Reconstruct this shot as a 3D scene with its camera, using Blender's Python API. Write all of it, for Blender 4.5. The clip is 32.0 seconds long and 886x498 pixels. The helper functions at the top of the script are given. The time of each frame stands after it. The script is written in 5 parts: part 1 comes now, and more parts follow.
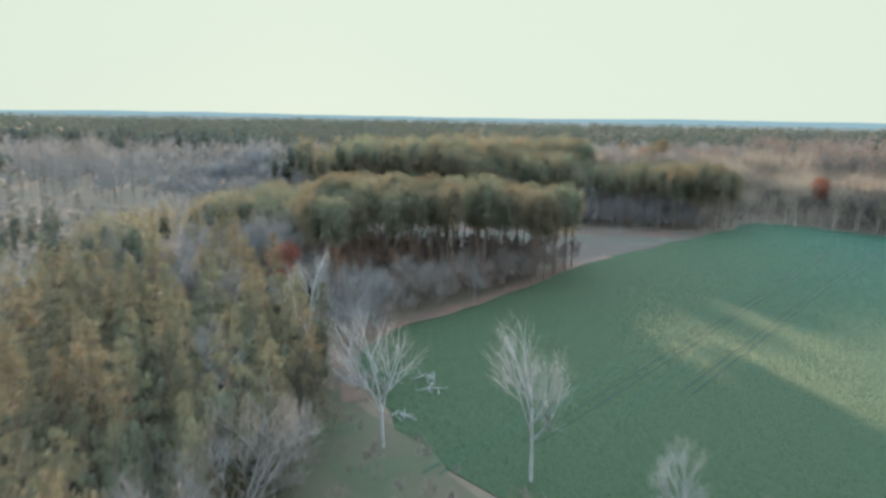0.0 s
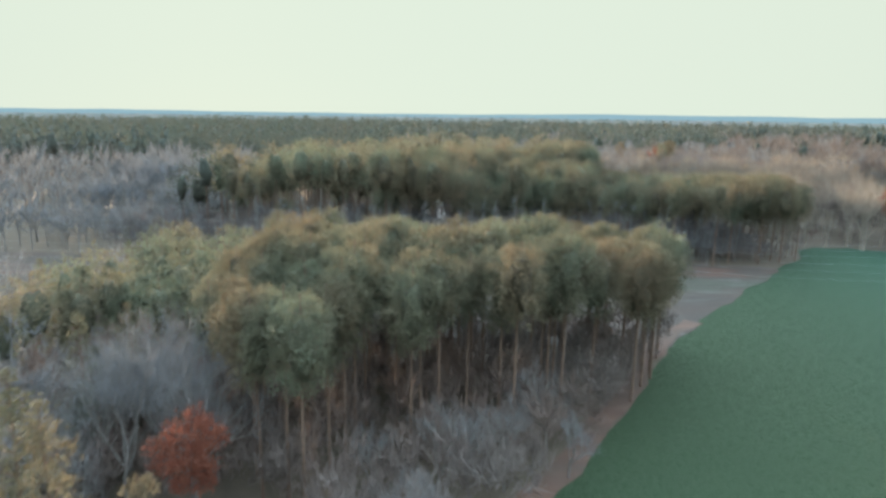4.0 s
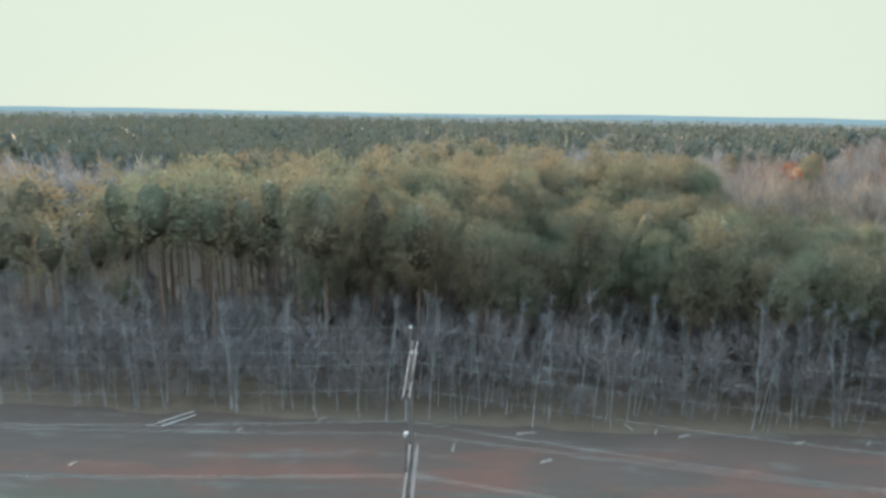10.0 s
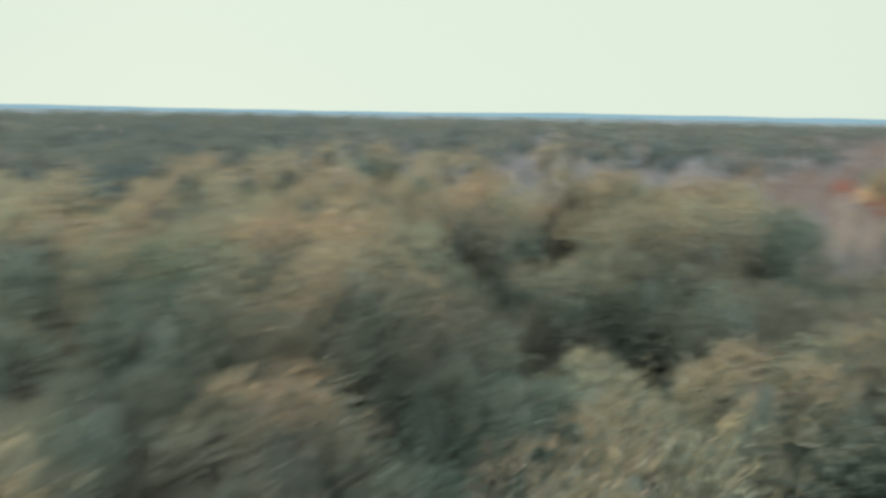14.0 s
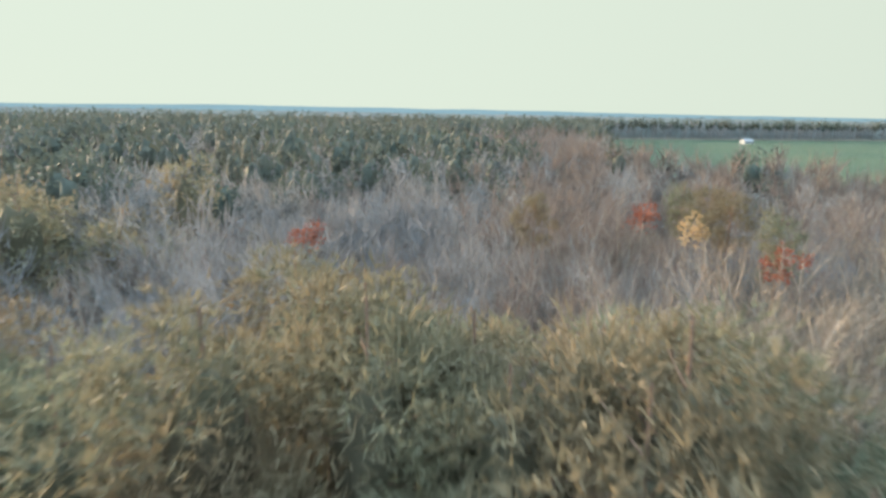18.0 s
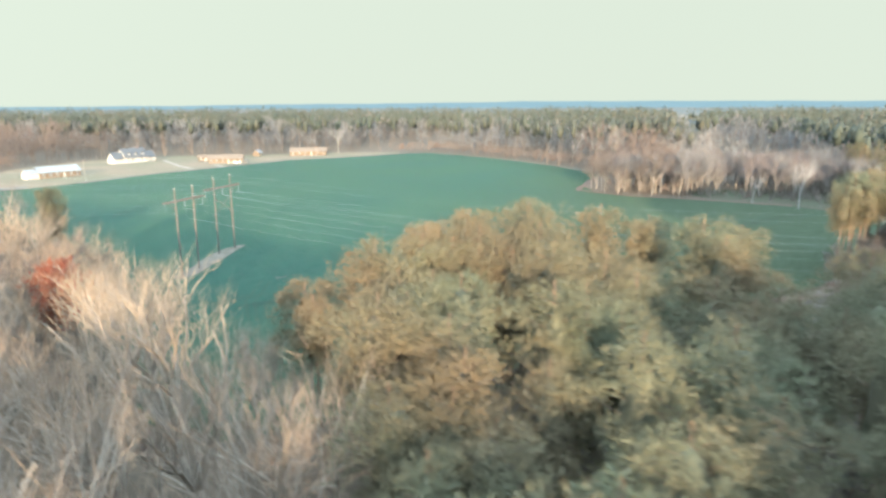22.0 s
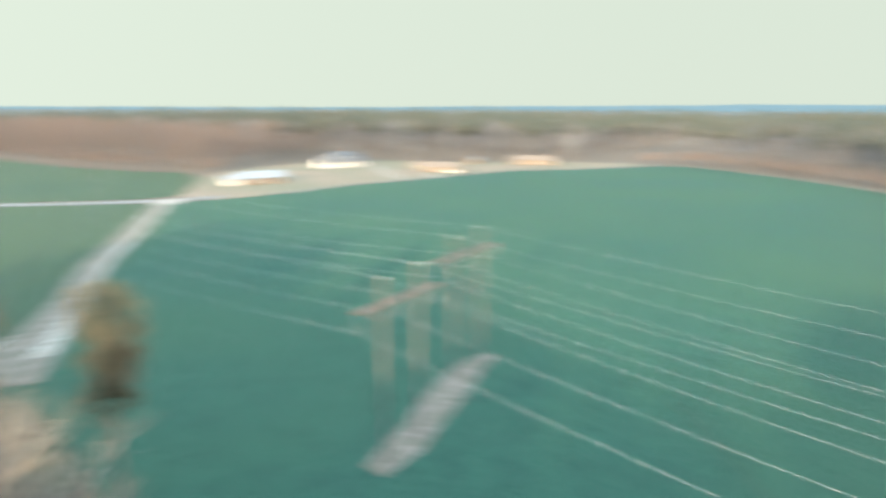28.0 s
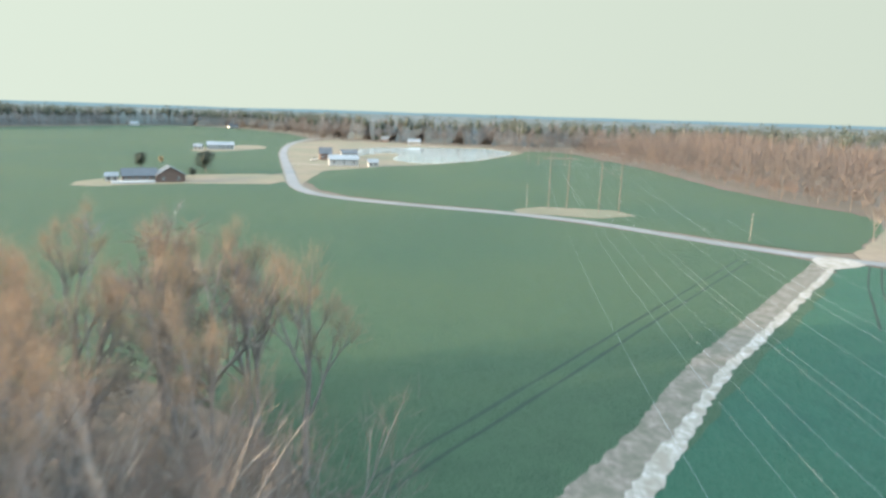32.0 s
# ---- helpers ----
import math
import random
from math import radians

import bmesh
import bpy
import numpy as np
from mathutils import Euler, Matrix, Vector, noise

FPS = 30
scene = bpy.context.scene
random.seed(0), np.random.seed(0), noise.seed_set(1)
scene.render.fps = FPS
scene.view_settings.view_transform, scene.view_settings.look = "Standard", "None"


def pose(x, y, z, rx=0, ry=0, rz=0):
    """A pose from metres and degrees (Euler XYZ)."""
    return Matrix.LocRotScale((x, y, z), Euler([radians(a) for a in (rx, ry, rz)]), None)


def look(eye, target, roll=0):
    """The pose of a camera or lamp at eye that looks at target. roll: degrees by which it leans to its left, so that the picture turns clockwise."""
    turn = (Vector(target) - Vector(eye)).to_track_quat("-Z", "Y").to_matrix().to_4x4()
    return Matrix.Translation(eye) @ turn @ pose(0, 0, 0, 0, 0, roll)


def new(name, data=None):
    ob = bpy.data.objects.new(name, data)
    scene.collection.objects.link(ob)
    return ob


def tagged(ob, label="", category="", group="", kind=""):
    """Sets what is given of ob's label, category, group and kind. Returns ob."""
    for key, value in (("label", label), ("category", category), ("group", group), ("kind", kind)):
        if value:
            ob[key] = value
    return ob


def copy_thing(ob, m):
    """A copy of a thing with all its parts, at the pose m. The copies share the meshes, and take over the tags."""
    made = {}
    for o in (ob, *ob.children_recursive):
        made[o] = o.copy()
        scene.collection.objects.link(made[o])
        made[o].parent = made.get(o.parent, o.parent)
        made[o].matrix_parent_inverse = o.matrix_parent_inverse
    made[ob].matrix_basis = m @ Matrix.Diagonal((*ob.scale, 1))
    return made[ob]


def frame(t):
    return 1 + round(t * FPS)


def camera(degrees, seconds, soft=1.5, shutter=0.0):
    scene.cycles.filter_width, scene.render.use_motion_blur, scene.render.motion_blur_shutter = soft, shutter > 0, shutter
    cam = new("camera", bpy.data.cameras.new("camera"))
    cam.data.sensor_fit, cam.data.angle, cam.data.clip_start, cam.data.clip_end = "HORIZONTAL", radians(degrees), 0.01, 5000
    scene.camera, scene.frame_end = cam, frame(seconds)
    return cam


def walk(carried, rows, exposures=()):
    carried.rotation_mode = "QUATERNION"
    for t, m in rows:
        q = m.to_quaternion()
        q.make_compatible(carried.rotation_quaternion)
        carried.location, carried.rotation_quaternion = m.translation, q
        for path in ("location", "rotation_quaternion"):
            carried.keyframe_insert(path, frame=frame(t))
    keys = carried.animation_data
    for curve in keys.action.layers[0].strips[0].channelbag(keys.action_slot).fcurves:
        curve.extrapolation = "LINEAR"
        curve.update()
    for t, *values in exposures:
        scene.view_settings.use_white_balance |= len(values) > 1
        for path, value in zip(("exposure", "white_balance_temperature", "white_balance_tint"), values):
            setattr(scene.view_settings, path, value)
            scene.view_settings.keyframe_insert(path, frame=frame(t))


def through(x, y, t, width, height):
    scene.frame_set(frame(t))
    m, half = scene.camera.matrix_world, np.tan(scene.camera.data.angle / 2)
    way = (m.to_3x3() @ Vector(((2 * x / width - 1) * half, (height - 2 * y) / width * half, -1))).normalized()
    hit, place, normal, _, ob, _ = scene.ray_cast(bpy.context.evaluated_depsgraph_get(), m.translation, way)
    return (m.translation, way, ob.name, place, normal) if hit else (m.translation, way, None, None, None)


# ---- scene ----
cam = camera(70.3, 32.0, soft=3.0, shutter=0.9)

# seconds, x, y, z, heading (to the left from +y), pitch, roll
PATH = (
    (0.0, 0.0, 0.0, 37.1, 4.89, -11.87, 1.04),
    (0.5, -5.64, 7.49, 37.27, 1.02, -11.97, 0.9),
    (1.0, -10.33, 15.38, 37.47, -2.44, -12.05, 0.82),
    (1.5, -13.72, 23.81, 37.62, -2.77, -12.12, 0.77),
    (2.0, -15.94, 32.27, 37.7, -2.88, -12.22, 0.75),
    (2.5, -17.28, 39.99, 37.69, -2.71, -12.18, 0.79),
    (3.0, -18.25, 47.83, 37.75, -2.41, -12.15, 0.83),
    (3.5, -18.91, 55.73, 37.78, -2.02, -12.17, 0.77),
    (4.0, -19.5, 62.44, 37.63, -1.83, -12.13, 0.75),
    (4.5, -20.06, 68.59, 37.38, -1.65, -12.11, 0.74),
    (5.0, -20.61, 74.82, 37.12, -1.46, -12.1, 0.74),
    (5.5, -21.16, 81.76, 36.95, -1.27, -12.08, 0.79),
    (6.0, -21.74, 90.02, 36.97, -1.46, -12.05, 0.76),
    (6.5, -21.72, 99.07, 37.0, -1.21, -12.04, 0.75),
    (7.0, -20.94, 107.32, 36.93, -0.97, -12.08, 0.79),
    (7.5, -19.94, 114.91, 36.84, -0.83, -12.07, 0.83),
    (8.0, -18.83, 122.22, 36.76, -0.69, -12.1, 0.81),
    (8.5, -17.56, 129.79, 36.73, -0.43, -12.06, 0.82),
    (9.0, -15.98, 137.28, 36.77, -0.01, -12.08, 0.87),
    (9.5, -14.47, 144.45, 36.75, 0.26, -12.12, 0.93),
    (10.0, -12.95, 151.81, 36.81, 0.55, -12.16, 0.95),
    (10.5, -11.36, 159.37, 36.9, 0.8, -12.16, 1.01),
    (11.0, -9.76, 166.88, 36.92, 1.02, -12.22, 1.0),
    (11.5, -8.19, 174.73, 36.94, 1.25, -12.25, 0.95),
    (12.0, -6.6, 182.9, 36.72, 1.46, -12.34, 1.04),
    (12.5, -5.3, 191.37, 36.37, 1.63, -12.39, 1.07),
    (13.0, -4.18, 200.2, 36.04, 1.61, -12.45, 1.11),
    (13.5, -3.1, 209.16, 35.76, 1.65, -12.37, 1.05),
    (14.0, -1.93, 218.11, 35.71, -5.5, -12.23, 1.05),
    (14.5, -0.55, 226.83, 35.76, -31.95, -12.1, 1.02),
    (15.0, 0.82, 235.26, 35.76, -34.8, -12.18, 1.01),
    (15.5, 2.33, 243.17, 35.74, -34.8, -12.25, 1.0),
    (16.0, 4.17, 250.38, 35.72, -34.8, -12.32, 1.0),
    (16.5, 6.49, 256.67, 35.75, -34.54, -12.42, 0.96),
    (17.0, 9.47, 261.84, 35.86, -34.73, -12.4, 0.98),
    (17.5, 12.63, 266.91, 35.86, -34.84, -12.41, 1.01),
    (18.0, 15.79, 271.57, 35.86, -34.72, -12.43, 1.03),
    (18.5, 19.11, 276.18, 36.05, -34.6, -12.46, 0.97),
    (19.0, 22.7, 281.33, 36.19, -36.47, -12.39, 1.08),
    (19.1, 23.45, 282.3, 36.11, -38.82, -12.43, 0.97),
    (19.2, 24.22, 283.23, 35.99, -42, -12.43, 0.91),
    (19.3, 25.03, 284.13, 35.84, -47, -12.41, 0.85),
    (19.4, 25.89, 285.0, 35.69, -55.3, -12.41, 0.78),
    (19.5, 26.79, 285.83, 35.54, -65.8, -12.4, 0.71),
    (19.6, 27.74, 286.63, 35.38, -77.0, -12.36, 0.68),
    (19.7, 28.73, 287.39, 35.21, -88.3, -12.3, 0.63),
    (19.8, 29.73, 288.12, 35.03, -99.7, -12.28, 0.56),
    (19.9, 30.75, 288.82, 34.82, -111.0, -12.29, 0.51),
    (20.0, 31.79, 289.51, 34.62, -122.0, -12.38, 0.46),
    (20.1, 32.89, 290.17, 34.43, -131.2, -12.26, 0.41),
    (20.2, 34.06, 290.79, 34.27, -137.3, -12.29, 0.36),
    (20.3, 35.29, 291.38, 34.13, -141.8, -12.23, 0.29),
    (20.5, 37.88, 292.47, 33.94, -148.44, -12.27, 0.27),
    (21.0, 45.0, 294.45, 34.05, -159.52, -12.47, 0.09),
    (21.5, 51.46, 294.66, 34.23, -162.34, -12.68, -0.08),
    (22.0, 57.2, 293.46, 34.29, -162.98, -12.86, -0.22),
    (22.5, 62.51, 290.85, 34.21, -163.56, -12.97, -0.32),
    (23.0, 67.31, 287.35, 34.07, -164.07, -13.05, -0.36),
    (23.5, 71.78, 283.43, 33.87, -164.7, -13.09, -0.42),
    (24.0, 76.05, 279.1, 33.71, -165.32, -13.06, -0.39),
    (24.5, 80.49, 274.15, 33.46, -165.89, -13.05, -0.39),
    (25.0, 84.5, 268.45, 33.23, -166.28, -12.99, -0.44),
    (25.5, 88.91, 262.14, 33.12, -166.16, -12.96, -0.41),
    (26.0, 93.06, 255.74, 33.03, -165.78, -12.99, -0.31),
    (26.5, 97.14, 249.3, 32.96, -165.41, -12.93, -0.26),
    (27.0, 101.31, 242.85, 32.9, -165.03, -12.87, -0.2),
    (27.5, 105.73, 236.45, 32.86, -164.61, -12.68, -0.13),
    (28.0, 110.58, 230.14, 32.85, -145.38, -12.64, 0.2),
    (28.5, 115.89, 224.05, 33.09, -105.42, -12.31, -0.02),
    (29.0, 121.42, 218.53, 33.14, -94.55, -12.32, 0.44),
    (29.5, 127.02, 214.16, 33.35, -89.12, -12.3, 0.87),
    (30.0, 132.99, 210.73, 33.61, -87.65, -12.33, 1.16),
    (30.5, 139.75, 208.25, 33.58, -88.09, -12.28, 1.34),
    (31.0, 146.77, 206.76, 33.5, -88.89, -12.22, 1.54),
    (31.5, 154.18, 205.39, 33.71, -89.8, -12.21, 1.6),
    (32.0, 161.99, 204.35, 33.9, -90.57, -12.16, 1.74),
)


def ahead(row):
    t, x, y, z, yaw, pitch, roll = row
    a, b = radians(yaw), radians(pitch)
    eye = Vector((x, y, z))
    way = Vector((-math.sin(a) * math.cos(b), math.cos(a) * math.cos(b), math.sin(b)))
    return t, look(eye, eye + way, roll)


EXPOSURES = ((0, 2.27, 6500, 10), (13.5, 2.27, 6500, 10), (16, 2.26, 6500, 10), (19.2, 2.28, 6500, 10), (20.4, 2.38, 6500, 10), (21.2, 2.42, 6500, 10), (22.2, 2.55, 6500, 10), (27.6, 2.55, 6500, 10), (28.7, 2.31, 6500, 10), (32, 2.29, 6500, 10))
walk(cam, [ahead(r) for r in PATH], EXPOSURES)

# ---- light: a low sun ahead of the first leg, under a bright hazy sky ----
SUN_AZ, SUN_EL = 18.0, 10.3
world = bpy.data.worlds.new("sky")
scene.world = world
world.use_nodes = True
wn, wl = world.node_tree.nodes, world.node_tree.links
sky = wn.new("ShaderNodeTexSky")
sky.sky_type, sky.sun_disc = "NISHITA", False
sky.sun_elevation, sky.sun_rotation = radians(SUN_EL), radians(-SUN_AZ)
clear = wn.new("ShaderNodeBackground")
clear.inputs["Strength"].default_value = 0.0001
wl.new(sky.outputs[0], clear.inputs["Color"])
# thin bright overcast: pale by the horizon, brighter and bluer overhead
coord = wn.new("ShaderNodeTexCoord")
split = wn.new("ShaderNodeSeparateXYZ")
wl.new(coord.outputs["Generated"], split.inputs[0])
rise = wn.new("ShaderNodeMapRange")
rise.interpolation_type = "SMOOTHSTEP"
rise.inputs[1].default_value, rise.inputs[2].default_value = 0.16, 0.78
wl.new(split.outputs["Z"], rise.inputs[0])
tone = wn.new("ShaderNodeMix")
tone.data_type = "RGBA"
tone.inputs[6].default_value, tone.inputs[7].default_value = (0.715, 0.81, 0.69, 1), (3.95, 5.0, 5.75, 1)
wl.new(rise.outputs[0], tone.inputs[0])
veil = wn.new("ShaderNodeBackground")
side = wn.new("ShaderNodeMapRange")  # the sky is brighter on the sun's side
side.inputs[1].default_value, side.inputs[2].default_value = -1.0, 1.0
side.inputs[3].default_value, side.inputs[4].default_value = 0.2 * 0.89, 0.2 * 1.10
wl.new(split.outputs["Y"], side.inputs[0])
wl.new(side.outputs[0], veil.inputs["Strength"])
wl.new(tone.outputs[2], veil.inputs["Color"])
both = wn.new("ShaderNodeAddShader")
wl.new(clear.outputs[0], both.inputs[0])
wl.new(veil.outputs[0], both.inputs[1])
wl.new(both.outputs[0], wn["World Output"].inputs["Surface"])

lamp = bpy.data.lights.new("sun", "SUN")
lamp.energy, lamp.angle, lamp.color = 4.4, radians(1.6), (1.0, 0.73, 0.46)
sun = new("sun", lamp)
az, el = radians(SUN_AZ), radians(SUN_EL)
to_sun = Vector((-math.sin(az) * math.cos(el), math.cos(az) * math.cos(el), math.sin(el)))
sun.matrix_world = look(to_sun * 900, (0, 0, 0))


# ---- materials ----
def surf(name, c1, c2, scale=0.3, rough=0.9, c3=None, big=0.03, bump=0.0, bump_scale=8.0, through=0.0, metal=0.0, spec=0.25, rand=0.0, bump_deep=0.1, stretch=None):
    """Two colours mixed by fine noise, a third by broad noise, in world metres."""
    m = bpy.data.materials.new(name)
    m.use_nodes = True
    n, l = m.node_tree.nodes, m.node_tree.links
    p = n["Principled BSDF"]
    g = n.new("ShaderNodeNewGeometry")

    def noisy(sc, detail):
        t = n.new("ShaderNodeTexNoise")
        t.inputs["Scale"].default_value, t.inputs["Detail"].default_value = sc, detail
        if stretch:
            v = n.new("ShaderNodeVectorMath")
            v.operation = "MULTIPLY"
            v.inputs[1].default_value = stretch
            l.new(g.outputs["Position"], v.inputs[0])
            l.new(v.outputs[0], t.inputs["Vector"])
        else:
            l.new(g.outputs["Position"], t.inputs["Vector"])
        r = n.new("ShaderNodeMapRange")
        r.inputs[1].default_value, r.inputs[2].default_value = 0.34, 0.66
        l.new(t.outputs["Fac"], r.inputs[0])
        return r.outputs[0]

    def mix(f, a, b):
        x = n.new("ShaderNodeMix")
        x.data_type = "RGBA"
        for sock, v in ((x.inputs[0], f), (x.inputs[6], a), (x.inputs[7], b)):
            if isinstance(v, tuple):
                sock.default_value = (*v, 1)
            elif isinstance(v, float):
                sock.default_value = v
            else:
                l.new(v, sock)
        return x.outputs[2]

    col = mix(noisy(scale, 5), c1, c2)
    if c3:
        col = mix(noisy(big, 4), col, c3)
    if rand:
        o = n.new("ShaderNodeObjectInfo")
        h = n.new("ShaderNodeHueSaturation")
        r = n.new("ShaderNodeMapRange")
        r.inputs[3].default_value, r.inputs[4].default_value = 1 - rand, 1 + rand
        l.new(o.outputs["Random"], r.inputs[0])
        l.new(r.outputs[0], h.inputs["Value"])
        l.new(col, h.inputs["Color"])
        col = h.outputs[0]
    l.new(col, p.inputs["Base Color"])
    p.inputs["Roughness"].default_value, p.inputs["Metallic"].default_value = rough, metal
    p.inputs["Specular IOR Level"].default_value = spec
    if bump:
        t = n.new("ShaderNodeTexNoise")
        t.inputs["Scale"].default_value, t.inputs["Detail"].default_value = bump_scale, 4
        l.new(g.outputs["Position"], t.inputs["Vector"])
        b = n.new("ShaderNodeBump")
        b.inputs["Strength"].default_value, b.inputs["Distance"].default_value = bump, bump_deep
        l.new(t.outputs["Fac"], b.inputs["Height"])
        l.new(b.outputs[0], p.inputs["Normal"])
    if through:
        tr = n.new("ShaderNodeBsdfTranslucent")
        l.new(col, tr.inputs["Color"])
        ms = n.new("ShaderNodeMixShader")
        ms.inputs[0].default_value = through
        l.new(p.outputs[0], ms.inputs[1])
        l.new(tr.outputs[0], ms.inputs[2])
        l.new(ms.outputs[0], n["Material Output"].inputs["Surface"])
    return m


M_LITTER = surf("leaf_litter", (0.052, 0.042, 0.032), (0.086, 0.066, 0.048), 0.5, c3=(0.066, 0.055, 0.042), big=0.03, bump=0.6, bump_scale=3)
M_WHEAT = surf("young_wheat", (0.008078, 0.04562, 0.03231), (0.01188, 0.05702, 0.03897), 0.25, c3=(0.01568, 0.05797, 0.03421), big=0.018)
M_DRYGRASS = surf("dry_grass", (0.028, 0.027, 0.023), (0.040, 0.035, 0.031), 0.5, c3=(0.045, 0.033, 0.028), big=0.10, bump=0.8, bump_scale=5, stretch=(0.22, 1.0, 1.0))
M_RUSTGRASS = surf("rust_grass", (0.072, 0.042, 0.033), (0.090, 0.056, 0.043), 0.5, c3=(0.062, 0.046, 0.038), big=0.2, bump=0.5, bump_scale=4, stretch=(0.35, 1.0, 1.0))
M_LAWN = surf("winter_lawn", (0.104, 0.080, 0.057), (0.134, 0.103, 0.074), 0.25, c3=(0.080, 0.079, 0.052), big=0.03, bump=0.3)
M_DIRT = surf("bare_dirt", (0.072, 0.063, 0.053), (0.135, 0.117, 0.10), 1.1, c3=(0.062, 0.060, 0.045), big=0.4, bump=0.7, bump_scale=3)
M_SAND = surf("pale_sand", (0.125, 0.115, 0.10), (0.27, 0.26, 0.245), 1.3, c3=(0.13, 0.115, 0.095), big=0.45, bump=0.7, bump_scale=3)
M_ASPHALT = surf("worn_asphalt", (0.105, 0.108, 0.115), (0.135, 0.136, 0.14), 0.6, c3=(0.09, 0.094, 0.098), big=0.05, rough=0.85)
M_ROUGH = surf("rough_grass", (0.024, 0.036, 0.020), (0.036, 0.044, 0.026), 0.5, c3=(0.044, 0.040, 0.027), big=0.12, bump=0.7, bump_scale=4)
M_TRAM = surf("wheel_mark", (0.007225, 0.01955, 0.01275), (0.0102, 0.0255, 0.01615), 0.6)
M_TRAMPALE = surf("pale_wheel_mark", (0.0155, 0.046, 0.029), (0.018, 0.050, 0.032), 0.6)
M_PINE = surf("pine_needles", (0.084, 0.107, 0.078), (0.120, 0.135, 0.091), 1.0, c3=(0.142, 0.112, 0.073), big=0.09, through=0.34, rough=0.75, rand=0.16)
# needles of farther trees, with blue distance haze mixed into the colour
M_HAZEPINE = surf("hazed_pine_needles", (0.03784, 0.05676, 0.0516), (0.05332, 0.07138, 0.06192), 0.6, c3=(0.0602, 0.06708, 0.05676), big=0.025, through=0.3, rough=0.8)
# darker than the needles: the shade inside a crown, as colour
M_CORESHADE = surf("shaded_crown_core", (0.068, 0.080, 0.056), (0.094, 0.103, 0.070), 1.6, c3=(0.064, 0.056, 0.040), big=0.09, rough=0.9, through=0.2)
# crown cores of farther trees, carrying the same haze tint
M_HAZECORE = surf("hazed_crown_core", (0.03526, 0.05332, 0.04816), (0.04988, 0.06708, 0.05848), 0.5, c3=(0.05676, 0.06278, 0.05332), big=0.025, rough=0.9, through=0.2)
M_TRACKGRASS = surf("worn_track_grass", (0.036, 0.036, 0.032), (0.060, 0.056, 0.052), 0.6, c3=(0.036, 0.034, 0.03), big=0.15, bump=0.4)
M_BARK = surf("pine_bark", (0.105, 0.072, 0.055), (0.165, 0.115, 0.088), 3.0, bump=0.5)
M_FARBARK = surf("distant_bark", (0.085, 0.074, 0.068), (0.12, 0.105, 0.096), 1.0)
M_GREYBARK = surf("grey_bark", (0.125, 0.118, 0.113), (0.175, 0.164, 0.155), 2.0, bump=0.3)
M_PALEBARK = surf("pale_bark", (0.20, 0.205, 0.21), (0.30, 0.295, 0.285), 2.0, bump=0.3)
M_STEMBARK = surf("stem_bark", (0.160, 0.170, 0.180), (0.250, 0.255, 0.258), 2.0, bump=0.3)
M_WARMBARK = surf("warm_grey_bark", (0.188, 0.166, 0.142), (0.272, 0.240, 0.204), 2.0, bump=0.3)
M_TWIG = surf("bare_twigs", (0.112, 0.124, 0.140), (0.152, 0.164, 0.180), 0.6, c3=(0.146, 0.144, 0.147), big=0.03, through=0.3)
M_TANTWIG = surf("tan_twigs", (0.096, 0.086, 0.081), (0.124, 0.109, 0.101), 0.6, c3=(0.120, 0.098, 0.088), big=0.04, through=0.3)
M_PALETWIG = surf("pale_twigs", (0.170, 0.178, 0.186), (0.235, 0.236, 0.236), 0.8, through=0.2)
# twigs coloured paler and warmer to stand for low sun on them
M_SUNTWIG = surf("sun_tinted_twigs", (0.175, 0.152, 0.126), (0.240, 0.204, 0.163), 0.8, c3=(0.208, 0.158, 0.122), big=0.05, through=0.3)
M_ROSETWIG = surf("rosy_twigs", (0.165, 0.118, 0.088), (0.215, 0.155, 0.112), 0.6, c3=(0.185, 0.150, 0.110), big=0.06, through=0.35)
M_FARTWIG = surf("distant_twigs", (0.090, 0.083, 0.080), (0.120, 0.108, 0.102), 0.5, c3=(0.118, 0.096, 0.088), big=0.02, through=0.3)
M_BRUSH = surf("brown_brush", (0.112, 0.104, 0.102), (0.154, 0.138, 0.133), 0.8, c3=(0.145, 0.112, 0.099), big=0.05, through=0.3)
M_COOLBRUSH = surf("blue_grey_brush", (0.092, 0.096, 0.104), (0.130, 0.132, 0.140), 0.8, c3=(0.126, 0.108, 0.106), big=0.05, through=0.3)
M_RED = surf("red_leaves", (0.165, 0.056, 0.038), (0.205, 0.078, 0.050), 0.8, through=0.3)
M_GOLD = surf("golden_leaves", (0.30, 0.215, 0.12), (0.36, 0.27, 0.16), 0.8, through=0.3)
M_POLE = surf("weathered_pole_wood", (0.078, 0.066, 0.062), (0.118, 0.102, 0.095), 1.5, rough=0.8, bump=0.3)
M_POLETOP = surf("pale_pole_cap", (0.16, 0.15, 0.142), (0.215, 0.20, 0.187), 3)
M_CAP = surf("whitish_pole_cap", (0.33, 0.33, 0.32), (0.41, 0.41, 0.40), 3)
M_WIRE = surf("aluminium_wire", (0.26, 0.30, 0.32), (0.33, 0.365, 0.385), 0.5, rough=0.5, metal=0.0)
M_GLASSINS = surf("insulator_glass", (0.15, 0.165, 0.17), (0.21, 0.225, 0.23), 3.0, rough=0.3)
M_BRICK = surf("red_brick", (0.098, 0.070, 0.062), (0.135, 0.096, 0.083), 1.2)
M_WHITE = surf("white_siding", (0.25, 0.27, 0.275), (0.31, 0.325, 0.33), 0.8)
M_TAN = surf("tan_siding", (0.080, 0.066, 0.052), (0.106, 0.088, 0.070), 0.8)
M_ROOF = surf("slate_shingle", (0.046, 0.057, 0.070), (0.068, 0.081, 0.096), 1.0)
